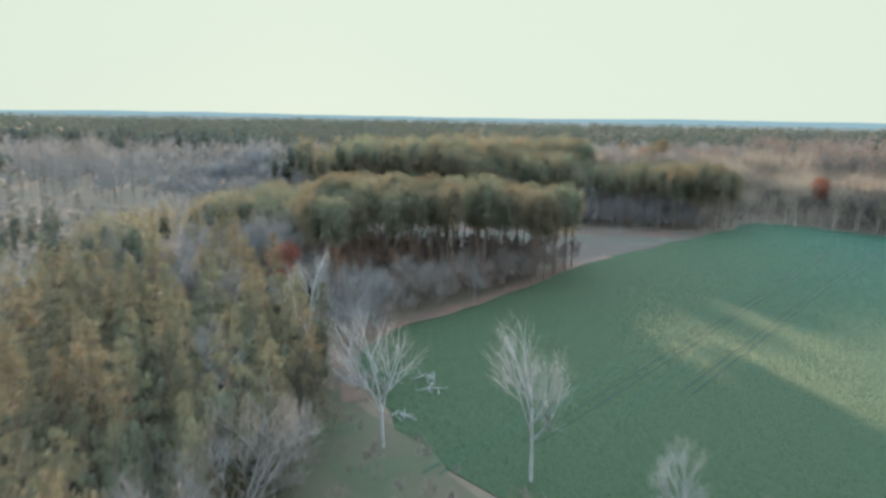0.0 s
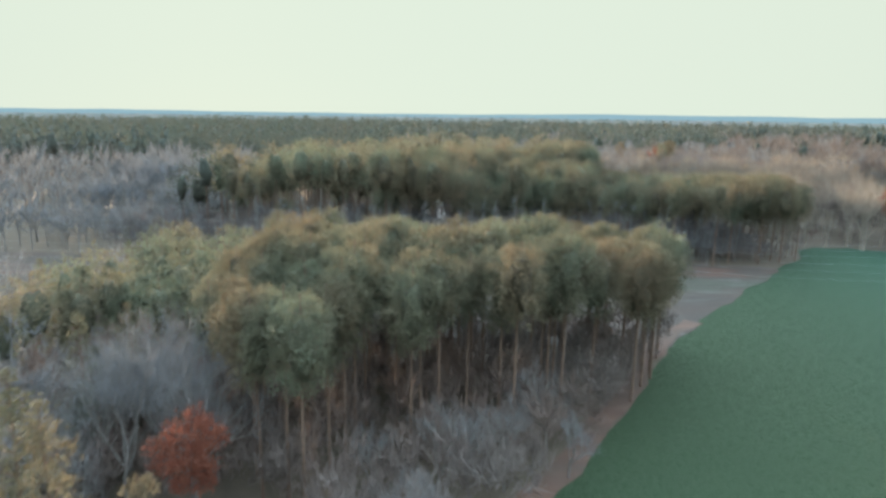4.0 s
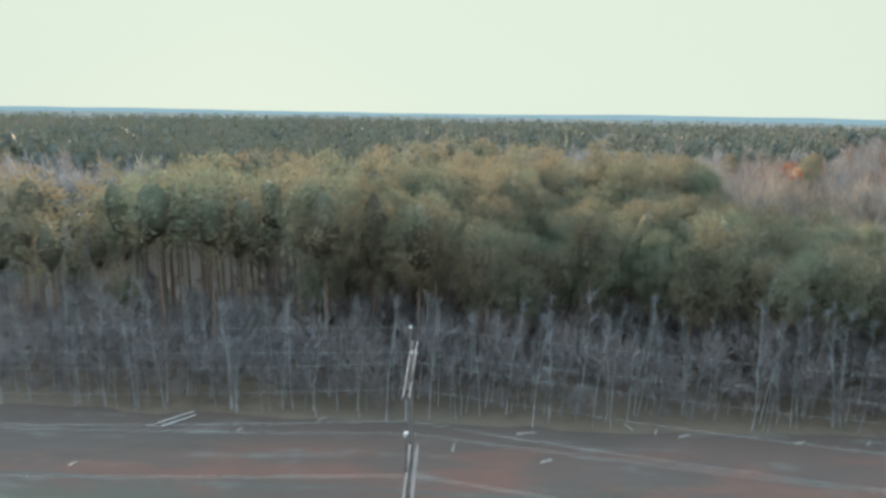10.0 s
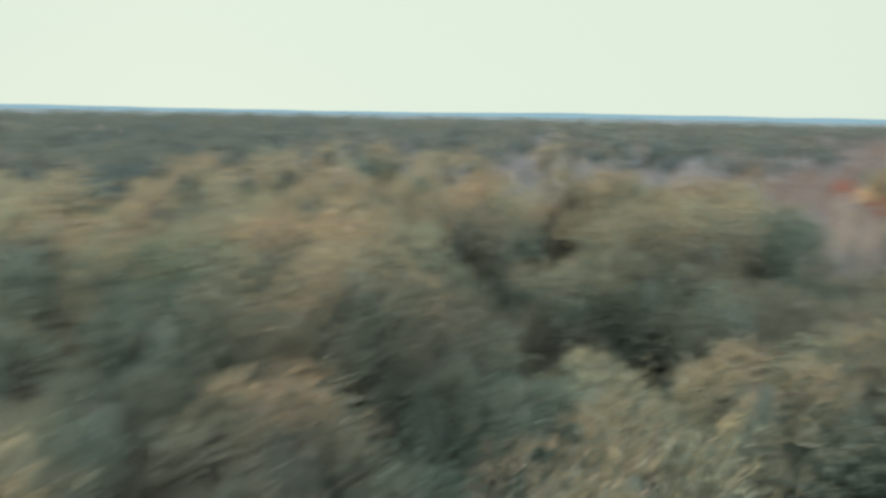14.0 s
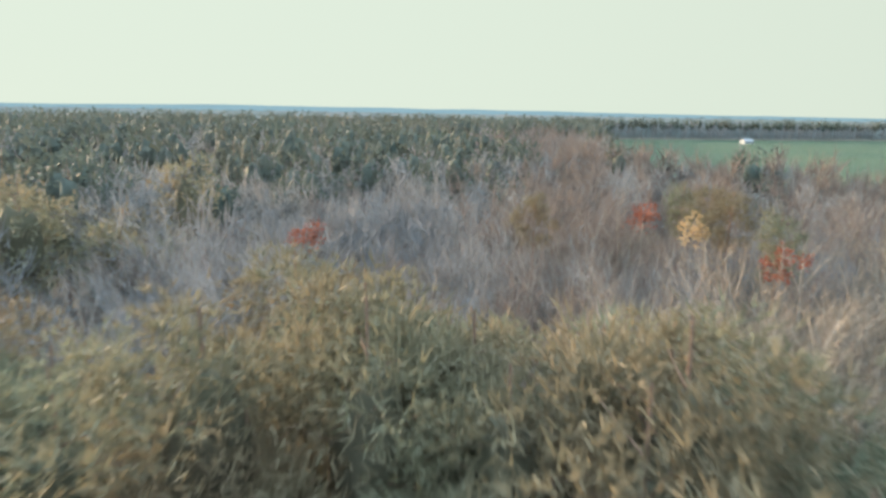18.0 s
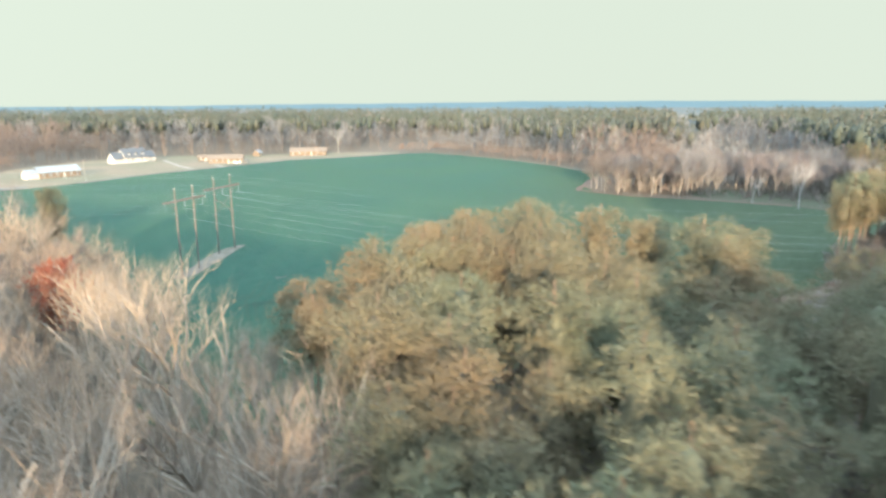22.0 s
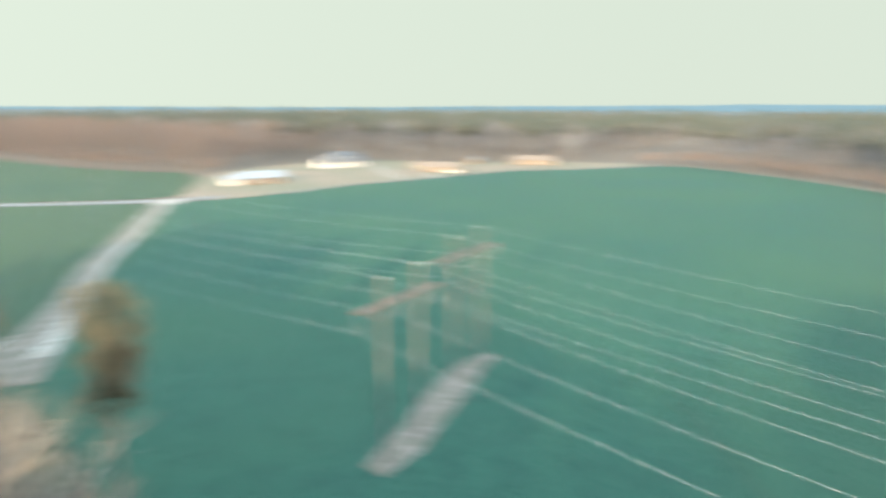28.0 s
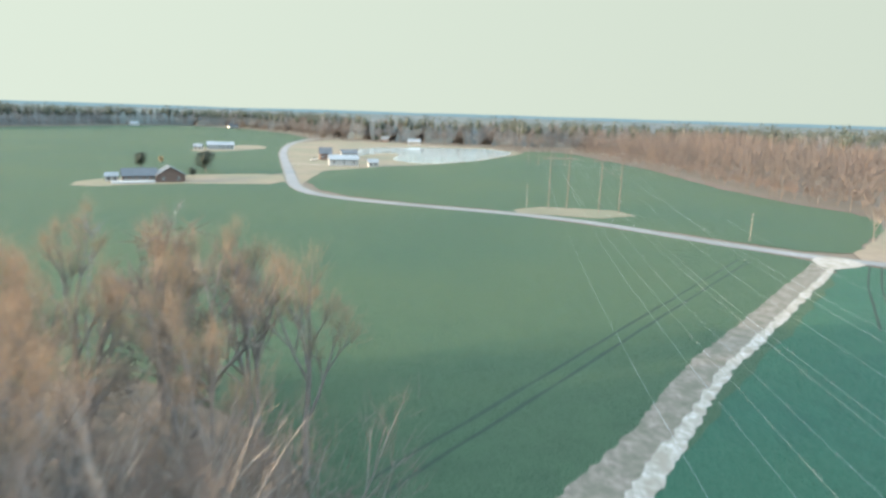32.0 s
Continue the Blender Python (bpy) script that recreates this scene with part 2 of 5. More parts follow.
M_TANROOF = surf("brown_shingle", (0.088, 0.075, 0.063), (0.115, 0.098, 0.082), 1.0)
M_METALROOF = surf("pale_metal_roof", (0.105, 0.124, 0.140), (0.14, 0.16, 0.178), 0.6, rough=0.45)
M_PANE = surf("window_glass", (0.05, 0.06, 0.07), (0.08, 0.09, 0.10), 0.7, rough=0.1, spec=0.6)
M_WATER = surf("pond_water", (0.30, 0.34, 0.34), (0.34, 0.38, 0.37), 0.05, rough=0.06, spec=0.8)
M_CAR = surf("car_paint", (0.65, 0.66, 0.66), (0.72, 0.72, 0.72), 0.5, rough=0.3)
M_DARKCAR = surf("dark_car_paint", (0.05, 0.055, 0.06), (0.07, 0.075, 0.08), 0.5, rough=0.3)
M_TYRE = surf("tyre_rubber", (0.02, 0.02, 0.02), (0.035, 0.035, 0.035), 3)


def blend_west(m, other):
    """Yellower wheat colour, blended in towards the west corner of the field."""
    n, l = m.node_tree.nodes, m.node_tree.links
    p = n["Principled BSDF"]
    wheat_colour = p.inputs["Base Color"].links[0].from_socket
    g = n.new("ShaderNodeNewGeometry")
    s = n.new("ShaderNodeSeparateXYZ")
    l.new(g.outputs["Position"], s.inputs[0])
    r = n.new("ShaderNodeMapRange")
    r.interpolation_type = "SMOOTHSTEP"
    r.inputs[1].default_value, r.inputs[2].default_value = 30.0, 140.0
    r.inputs[3].default_value, r.inputs[4].default_value = 0.85, 0.0
    l.new(s.outputs["X"], r.inputs[0])
    x = n.new("ShaderNodeMix")
    x.data_type = "RGBA"
    x.inputs[7].default_value = other
    l.new(r.outputs[0], x.inputs[0])
    l.new(wheat_colour, x.inputs[6])
    l.new(x.outputs[2], p.inputs["Base Color"])


def upright(m, tilt, scale):
    """Blades stand up, so the surface turns every way rather than lying flat."""
    n, l = m.node_tree.nodes, m.node_tree.links
    g = n.new("ShaderNodeNewGeometry")
    t = n.new("ShaderNodeTexNoise")
    t.inputs["Scale"].default_value, t.inputs["Detail"].default_value = scale, 2
    l.new(g.outputs["Position"], t.inputs["Vector"])
    a = n.new("ShaderNodeVectorMath")
    a.operation = "SUBTRACT"
    a.inputs[1].default_value = (0.5, 0.5, 0.5)
    l.new(t.outputs["Color"], a.inputs[0])
    b = n.new("ShaderNodeVectorMath")
    b.operation = "MULTIPLY"
    b.inputs[1].default_value = (tilt, tilt, 0)
    l.new(a.outputs[0], b.inputs[0])
    c = n.new("ShaderNodeVectorMath")
    c.operation = "ADD"
    c.inputs[1].default_value = (0, 0, 1)
    l.new(b.outputs[0], c.inputs[0])
    d = n.new("ShaderNodeVectorMath")
    d.operation = "NORMALIZE"
    l.new(c.outputs[0], d.inputs[0])
    l.new(d.outputs[0], n["Principled BSDF"].inputs["Normal"])


def patchy(m, colour, scale, at, low, high, middle=None, reach=6.0, most=0.9):
    """Long ragged patches of another grass, optionally gathered along one line of the clearing."""
    n, l = m.node_tree.nodes, m.node_tree.links
    p = n["Principled BSDF"]
    under = p.inputs["Base Color"].links[0].from_socket
    g = n.new("ShaderNodeNewGeometry")
    q = n.new("ShaderNodeMapping")
    q.inputs["Location"].default_value, q.inputs["Scale"].default_value = (at, at * 1.7, 0), (0.28, 1.0, 1.0)
    l.new(g.outputs["Position"], q.inputs["Vector"])
    t = n.new("ShaderNodeTexNoise")
    t.inputs["Scale"].default_value, t.inputs["Detail"].default_value, t.inputs["Roughness"].default_value = scale, 6, 0.62
    l.new(q.outputs[0], t.inputs["Vector"])
    r = n.new("ShaderNodeMapRange")
    r.interpolation_type = "SMOOTHSTEP"
    r.inputs[1].default_value, r.inputs[2].default_value, r.inputs[4].default_value = low, high, most
    l.new(t.outputs["Fac"], r.inputs[0])
    weight = r.outputs[0]
    if middle is not None:
        s = n.new("ShaderNodeSeparateXYZ")
        l.new(g.outputs["Position"], s.inputs[0])
        d = n.new("ShaderNodeMath")
        d.operation, d.inputs[1].default_value = "SUBTRACT", middle
        l.new(s.outputs["Y"], d.inputs[0])
        c = n.new("ShaderNodeMath")
        c.operation = "ABSOLUTE"
        l.new(d.outputs[0], c.inputs[0])
        e = n.new("ShaderNodeMapRange")
        e.interpolation_type = "SMOOTHSTEP"
        e.inputs[1].default_value, e.inputs[2].default_value = 0.5 * reach, 1.5 * reach
        e.inputs[3].default_value, e.inputs[4].default_value = 1.0, 0.0
        l.new(c.outputs[0], e.inputs[0])
        k = n.new("ShaderNodeMath")
        k.operation = "MULTIPLY"
        l.new(weight, k.inputs[0])
        l.new(e.outputs[0], k.inputs[1])
        weight = k.outputs[0]
    x = n.new("ShaderNodeMix")
    x.data_type = "RGBA"
    x.inputs[7].default_value = (*colour, 1)
    l.new(weight, x.inputs[0])
    l.new(under, x.inputs[6])
    l.new(x.outputs[2], p.inputs["Base Color"])


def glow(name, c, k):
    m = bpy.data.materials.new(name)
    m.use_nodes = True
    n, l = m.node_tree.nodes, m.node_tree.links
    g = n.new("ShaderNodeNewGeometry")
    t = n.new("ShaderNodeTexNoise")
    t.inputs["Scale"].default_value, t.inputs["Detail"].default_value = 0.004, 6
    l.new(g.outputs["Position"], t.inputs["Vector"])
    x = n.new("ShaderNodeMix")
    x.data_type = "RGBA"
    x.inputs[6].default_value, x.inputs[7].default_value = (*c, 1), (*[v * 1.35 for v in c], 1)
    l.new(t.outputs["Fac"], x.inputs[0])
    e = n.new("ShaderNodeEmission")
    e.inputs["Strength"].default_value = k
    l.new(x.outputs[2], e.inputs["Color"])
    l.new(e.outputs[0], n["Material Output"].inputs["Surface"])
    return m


patchy(M_DRYGRASS, (0.034, 0.041, 0.030), 0.20, 4.0, 0.38, 0.62, 200.0, 7.0, 0.85)  # olive grass
patchy(M_DRYGRASS, (0.072, 0.036, 0.026), 0.20, 31.0, 0.43, 0.66, 211.0, 5.0, 0.8)  # rusty grass
patchy(M_DRYGRASS, (0.066, 0.066, 0.062), 0.30, 77.0, 0.54, 0.68, most=0.7)  # bare pale scrapes
# distance haze painted as a faint blue glow on the backdrop ring
M_HAZEGLOW = glow("haze_glow", (0.052, 0.085, 0.100), 1.0)


# wheat of the open fields, with warm low sun put into its colour
M_LITWHEAT = surf("sunlit_wheat", (0.0168, 0.0432, 0.0248), (0.0224, 0.0528, 0.0296), 0.25, c3=(0.0288, 0.0544, 0.0272), big=0.012)
upright(M_LITWHEAT, 10.0, 9.0)
upright(M_WHEAT, 10.0, 9.0)
upright(M_TRAMPALE, 10.0, 9.0)
blend_west(M_WHEAT, (0.023, 0.040, 0.017, 1))


# ---- building helpers ----
def part(name, data, material, parent=None, label=""):
    if isinstance(data, bmesh.types.BMesh):
        me = bpy.data.meshes.new(name)
        data.to_mesh(me)
        data.free()
    else:
        me = data
    if material and not me.materials:
        me.materials.append(material)
    ob = new(name, me)
    if parent:
        ob.parent = parent
    if label:
        ob["label"] = label
    return ob


def mesh_of(name, verts, faces, slots=None):
    """A mesh from arrays of points and of triangles, and of their material slots."""
    v, f = np.asarray(verts, np.float32), np.asarray(faces, np.int32)
    me = bpy.data.meshes.new(name)
    me.vertices.add(len(v))
    me.vertices.foreach_set("co", v.ravel())
    me.loops.add(f.size)
    me.loops.foreach_set("vertex_index", f.ravel())
    me.polygons.add(len(f))
    me.polygons.foreach_set("loop_start", np.arange(0, f.size, f.shape[1], dtype=np.int32))
    if slots is not None:
        me.polygons.foreach_set("material_index", np.asarray(slots, np.int32))
    me.update(calc_edges=True)
    return me


def box(bm, x0, y0, z0, x1, y1, z1):
    vs = [bm.verts.new((x, y, z)) for z in (z0, z1) for y in (y0, y1) for x in (x0, x1)]
    for q in ((0, 2, 3, 1), (4, 5, 7, 6), (0, 1, 5, 4), (2, 6, 7, 3), (0, 4, 6, 2), (1, 3, 7, 5)):
        bm.faces.new([vs[i] for i in q])


def tube(bm, a, b, r0, r1, sides=6):
    a, b = Vector(a), Vector(b)
    d = (b - a).normalized()
    u = d.orthogonal().normalized()
    w = d.cross(u)
    rings = []
    for p, r in ((a, r0), (b, r1)):
        rings.append([bm.verts.new(p + (u * math.cos(2 * math.pi * i / sides) + w * math.sin(2 * math.pi * i / sides)) * r) for i in range(sides)])
    for i in range(sides):
        bm.faces.new((rings[0][i], rings[0][(i + 1) % sides], rings[1][(i + 1) % sides], rings[1][i]))
    bm.faces.new(rings[0][::-1])
    bm.faces.new(rings[1])


def empty(name, x, y, z=0.0, turn=0.0):
    ob = new(name)
    ob.matrix_basis = pose(x, y, z, 0, 0, turn)
    return ob


def inside(poly, x, y):
    """Which of the points x, y lie in the polygon."""
    x, y = np.asarray(x, float), np.asarray(y, float)
    hit = np.zeros(x.shape, bool)
    for (ax, ay), (bx, by) in zip(poly, poly[1:] + poly[:1]):
        if ay != by:
            cross = ((ay > y) != (by > y)) & (x < (bx - ax) * (y - ay) / (by - ay) + ax)
            hit ^= cross
    return hit


def smooth(poly, times=2, closed=True):
    for _ in range(times):
        out = []
        n = len(poly)
        for i in range(n if closed else n - 1):
            (ax, ay), (bx, by) = poly[i], poly[(i + 1) % n]
            out += [(ax * 0.75 + bx * 0.25, ay * 0.75 + by * 0.25), (ax * 0.25 + bx * 0.75, ay * 0.25 + by * 0.75)]
        poly = out if closed else [poly[0]] + out + [poly[-1]]
    return poly


def sheet(name, poly, z, material, label, category, ragged=0.0):
    """A flat patch of ground with a slightly ragged rim."""
    rng = random.Random(len(poly) * 7 + int(z * 1000))
    pts = []
    n = len(poly)
    for i in range(n):
        (ax, ay), (bx, by) = poly[i], poly[(i + 1) % n]
        k = max(1, int(math.hypot(bx - ax, by - ay) / 4)) if ragged else 1
        for j in range(k):
            f = j / k
            pts.append((ax + (bx - ax) * f + rng.uniform(-ragged, ragged), ay + (by - ay) * f + rng.uniform(-ragged, ragged)))
    bm = bmesh.new()
    bm.faces.new([bm.verts.new((x, y, z)) for x, y in pts])
    bm.normal_update()
    bmesh.ops.triangulate(bm, faces=bm.faces[:])
    bm.normal_update()
    for f in bm.faces:
        if f.normal.z < 0:
            f.normal_flip()
    return tagged(part(name, bm, material), label, category, kind="structure")


def strip(name, line, width, z, material, label, category, wobble=0.0, closed_ends=True):
    """A band of ground along a line, width metres wide (a number, or one for each point)."""
    rng = random.Random(int(z * 1000) + len(line))
    n = len(line)
    ws = list(width) if isinstance(width, (tuple, list)) else [width] * n
    bm = bmesh.new()
    prev = None
    for i, (x, y) in enumerate(line):
        ax, ay = line[max(i - 1, 0)]
        bx, by = line[min(i + 1, n - 1)]
        d = math.hypot(bx - ax, by - ay)
        nx, ny = -(by - ay) / d, (bx - ax) / d
        w = ws[i] / 2
        a, b = w + rng.uniform(-wobble, wobble), w + rng.uniform(-wobble, wobble)
        cur = (bm.verts.new((x + nx * a, y + ny * a, z)), bm.verts.new((x - nx * b, y - ny * b, z)))
        if prev:
            bm.faces.new((prev[1], cur[1], cur[0], prev[0]))
        prev = cur
    return tagged(part(name, bm, material), label, category, kind="structure")


def dense(line, step):
    out = []
    for (ax, ay), (bx, by) in zip(line, line[1:]):
        k = max(1, int(math.hypot(bx - ax, by - ay) / step))
        out += [(ax + (bx - ax) * j / k, ay + (by - ay) * j / k) for j in range(k)]
    return out + [line[-1]]


# ---- the plan ----
FIELD = smooth([(-24, 97), (-2, 124), (13, 146), (22, 161), (30, 171), (50, 196), (67, 214), (84, 226), (92, 243), (112, 241), (122, 228), (147, 216), (180, 212), (203, 209),
                (206, 204), (316, 106), (306, 88), (302, 66), (300, 30), (290, -9), (274, -72), (252, -95), (210, -160), (175, -138), (141, -113), (104, -76), (78, -46), (75, -20),
                (79, 31), (57, 42), (35, 44), (5, 52), (-16, 76)], 1)
NEFIELD = smooth([(200, 204), (198, 199), (255, 150), (312, 103), (317, 109), (349, 139), (382, 182), (417, 256), (434, 267), (520, 292), (665, 331), (792, 356), (980, 364), (1247, 557), (1263, 700), (1084, 742),
                  (960, 790), (830, 845), (700, 885), (610, 810), (535, 742), (300, 512), (160, 394), (183, 336), (205, 310), (232, 262), (238, 236)], 1)
EFIELD = smooth([(322, 96), (352, 130), (386, 174), (402, 216), (424, 252), (470, 270), (560, 296), (570, 240), (590, 205), (640, 172), (744, 128), (783, 122), (787, 81), (603, 57), (486, 57), (435, 50),
                 (406, 37), (370, 52), (346, 76)], 1)
YARD = smooth([(318, 100), (306, 88), (302, 66), (300, 30), (290, -9), (274, -72), (252, -95), (215, -156), (262, -150), (330, -96), (392, -72), (400, 0), (386, 40), (346, 74)], 1)
CORRIDOR = [(-900, 246), (-60, 166), (-22, 161), (22, 161), (36, 177), (72, 216), (46, 221), (6, 221), (-81, 225), (-900, 308)]
POND = smooth([(640, 279), (720, 292), (775, 262), (802, 190), (800, 150), (744, 133), (660, 165), (612, 190), (590, 212), (598, 228), (622, 240), (690, 236), (702, 250), (650, 264)], 2)
FARM = [(434, 267), (520, 292), (665, 331), (792, 356), (900, 330), (830, 150), (744, 128), (640, 172), (590, 205), (560, 240), (520, 270)]
ROAD = smooth([(312, 84), (319, 101), (331, 118), (349, 136), (367, 153), (381, 176), (396, 216), (410, 245), (425, 260), (450, 271), (500, 284), (561, 301), (665, 329), (792, 353), (900, 357), (1000, 330), (1150, 300)], 2, closed=False)
TRACK = [(194, 203.2), (197.5, 200.3), (201, 197.5), (214, 187.5), (228, 177.5), (245, 165.5), (262, 151), (280, 136), (300, 119), (316, 106)]
OPEN = (FIELD, NEFIELD, EFIELD, YARD, CORRIDOR, POND, FARM)

HARDWOOD = [(-5, 332), (20, 316), (36, 306), (45, 292), (52, 284), (66, 272), (74, 255), (80, 240), (84, 205), (300, 205), (310, 440), (300, 520), (400, 640), (230, 600), (160, 432), (100, 368),
            (76, 392), (53, 370), (31, 350)]

# ---- ground and fields ----
bm = bmesh.new()
for i in range(48):
    a0, a1 = 2 * math.pi * i / 48, 2 * math.pi * (i + 1) / 48
    for r0, r1 in ((0, 400), (400, 1400), (1400, 4600)):
        q = [(r0 * math.cos(a0), r0 * math.sin(a0)), (r1 * math.cos(a0), r1 * math.sin(a0)), (r1 * math.cos(a1), r1 * math.sin(a1)), (r0 * math.cos(a1), r0 * math.sin(a1))]
        if r0 == 0:
            q = q[1:3] + [(0, 0)]
        bm.faces.new([bm.verts.new((150 + x, 200 + y, -0.10)) for x, y in q])
bmesh.ops.remove_doubles(bm, verts=bm.verts[:], dist=0.01)
tagged(part("ground", bm, M_LITTER), "woodland ground covered in brown fallen leaves", "ground", kind="structure")
sheet("field", FIELD, 0.02, M_WHEAT, "young green winter wheat in an open field", "field", 0.9)
sheet("field", NEFIELD, 0.035, M_LITWHEAT, "wide green wheat field behind the woods", "field", 0.9)
sheet("field", EFIELD, 0.027, M_LITWHEAT, "green wheat field across the country road", "field", 0.9)
sheet("yard", YARD, 0.05, M_LAWN, "pale dormant lawn around the houses", "lawn", 0.7)
sheet("yard", FARM, 0.045, M_LAWN, "pale dormant grass around the farm and pond", "lawn", 0.7)
sheet("clearing", CORRIDOR, 0.06, M_DRYGRASS, "mown brown grass strip under the power lines", "grass strip", 0.8)
sheet("rough_ground", smooth([(-30, 86), (-17, 76), (5, 51), (36, 43), (36, 10), (-24, 10), (-34, 50)], 1), 0.0, M_ROUGH, "rough olive grass and weeds at the field's corner", "rough grass", 0.9)
sheet("rough_ground", smooth([(140, 213), (165, 206.5), (186, 203), (198, 203), (206, 210), (203, 222), (184, 236), (160, 238), (146, 230)], 1), 0.03, M_ROUGH, "rough olive grass and weeds beside the dirt track", "rough grass", 0.9)
for off in (6.0,):
    strip("wheel_track", dense([(-160, 222.5 - off), (-60, 215.5 - off), (20, 212 - off), (58, 207 - off)], 6), 0.55, 0.085, M_TRACKGRASS, "pale worn wheel track along the clearing", "track", 0.35)
strip("field_margin", dense([(-18, 76), (-26, 97), (-4, 124), (11, 147), (20, 162), (31, 174)], 4), 3.2, 0.07, M_RUSTGRASS, "rusty grass margin along the edge of the field", "margin", 0.7)
strip("field_margin", dense([(302, 66), (300, 30), (290, -9), (274, -72), (252, -95), (211, -160), (175, -139), (140, -114), (103, -77), (79, -47)], 5), 5.0, 0.075, M_DIRT, "bare reddish margin along the far edge of the field", "margin", 1.0)
strip("field_margin", dense([(75, -20), (80, 31), (57, 43), (35, 45), (5, 53)], 4), 3.0, 0.075, M_RUSTGRASS, "rusty grass margin along the field", "margin", 0.8)
strip("field_margin", dense([(787, 80), (603, 56), (486, 56), (435, 49), (406, 36)], 6), 6.0, 0.07, M_RUSTGRASS, "rusty grass margin below the lit woods", "margin", 1.0)
strip("road_shoulder", dense(ROAD, 5), 6.8, 0.08, M_DIRT, "gravel and dead grass shoulder of the country road", "road shoulder", 0.5)
strip("road", dense(ROAD, 5), 5.0, 0.10, M_ASPHALT, "worn grey country road with no markings", "road", 0.08)
strip("dirt_track", dense([(x + 0.1, y + 0.15) for x, y in TRACK], 1), [9.6 - 4.5 * min(1, i / 36) for i in range(len(dense(TRACK, 1)))], 0.09, M_DIRT, "bare brown dirt track through the wheat", "track", 0.28)
strip("dirt_track", dense([(x - 1.35, y - 1.7) for x, y in TRACK[2:]], 1), [3.2 - 1.6 * min(1, i / 36) for i in range(len(dense(TRACK[2:], 1)))], 0.11, M_SAND, "pale sandy ruts along the dirt track", "track", 0.32)
sheet("sand_apron", smooth([(307, 112), (322, 108), (322, 98), (312, 97)], 1), 0.125, M_SAND, "pale gravel apron where track meets road", "gravel", 0.4)
strip("sandy_spur", dense([(210, 214), (206, 210), (203, 205), (206, 201), (212, 194.5)], 1), 0.6, 0.115, M_SAND, "pale sandy spur into the trees", "track", 0.4)
sheet("pole_patch", [(144.3, 191), (146.6, 191), (148.6, 183), (152.6, 168), (152.2, 160), (150.2, 160), (147.6, 170), (143.8, 185)], 0.09, M_DIRT, "bare dry earth left round the pole row", "bare earth", 0.35)
sheet("pole_patch", [(384, 176), (392, 176), (401, 164), (396, 138), (384, 133), (376, 148)], 0.09, M_LAWN, "dry grass left round the roadside pole row", "dry grass", 0.6)
for a in (-0.9, 0.9):
    strip("wheel_mark", dense([(316 + a, 127 + a), (238 + a, 190 + a), (214 + a, 209.5 + a)], 5), 0.5, 0.043, M_TRAM, "dark wheel mark pressed into the wheat", "wheel mark", 0.12)
    strip("wheel_mark", dense([(330 + a, 84 + a), (292 + a, 110 + a), (262 + a, 128 + a)], 5), 0.5, 0.046, M_TRAM, "dark wheel mark pressed into the wheat", "wheel mark", 0.12)
    strip("wheel_mark", dense([(112 + a, 214), (122 + a, 200), (127 + a, 187)], 4), 0.4, 0.049, M_TRAMPALE, "pale wheel mark in the wheat", "wheel mark", 0.12)
    strip("wheel_mark", dense([(96 + a, 214), (112 + a, 178 - a), (126 + a, 160)], 4), 0.4, 0.052, M_TRAMPALE, "pale wheel mark in the wheat", "wheel mark", 0.12)
    for k in range(5):
        strip("wheel_mark", dense([(-6 + 11 * k + a, 60 + 8 * k), (40 + 11 * k + a, 120 + 8 * k), (90 + 11 * k + a, 190 + 5 * k)], 5), 0.35, 0.053 + 0.001 * k, M_TRAM if k % 2 else M_TRAMPALE, "faint wheel mark in the wheat", "wheel mark", 0.1)
strip("bare_streak", dense([(126, 185), (124, 182.6), (121.8, 179.6)], 1), [0.9, 0.6, 0.25, 0.1, 0.1, 0.1, 0.1][:len(dense([(126, 185), (124, 182.6), (121.8, 179.6)], 1))], 0.066, M_DIRT, "short bare streak in the wheat", "bare earth")
sheet("pond", POND, 0.10, M_WATER, "still pale farm pond reflecting the sky", "pond")
strip("driveway", dense([(352, -48), (330, -30), (312, -15), (295, -4)], 3), 2.6, 0.085, M_SAND, "pale gravel driveway across the lawn", "driveway", 0.3)
strip("driveway", dense([(300, -30), (290, -22), (284, -18)], 3), 2.6, 0.09, M_SAND, "pale gravel driveway across the lawn", "driveway", 0.3)
strip("driveway", dense([(560, 300), (562, 280), (570, 262)], 3), 4.0, 0.085, M_SAND, "gravel farm lane", "driveway", 0.4)
strip("driveway", dense([(500, 285), (470, 300), (452, 312)], 3), 3.4, 0.085, M_DIRT, "gravel driveway to the brick house", "driveway", 0.4)
sheet("house_plot", smooth([(418, 356), (446, 366), (474, 338), (500, 288), (450, 274), (446, 300), (440, 322)], 1), 0.05, M_LAWN, "pale dormant lawn around the brick house", "lawn", 0.6)
sheet("house_plot", smooth([(640, 396), (700, 404), (760, 380), (720, 350), (660, 366)], 1), 0.05, M_LAWN, "pale lawn around the white house", "lawn", 0.6)


# ---- trees ----
ICO_V = np.array([(0, 0.526, 0.851), (0, -0.526, 0.851), (0, 0.526, -0.851), (0, -0.526, -0.851), (0.526, 0.851, 0), (-0.526, 0.851, 0), (0.526, -0.851, 0), (-0.526, -0.851, 0),
                  (0.851, 0, 0.526), (-0.851, 0, 0.526), (0.851, 0, -0.526), (-0.851, 0, -0.526)])
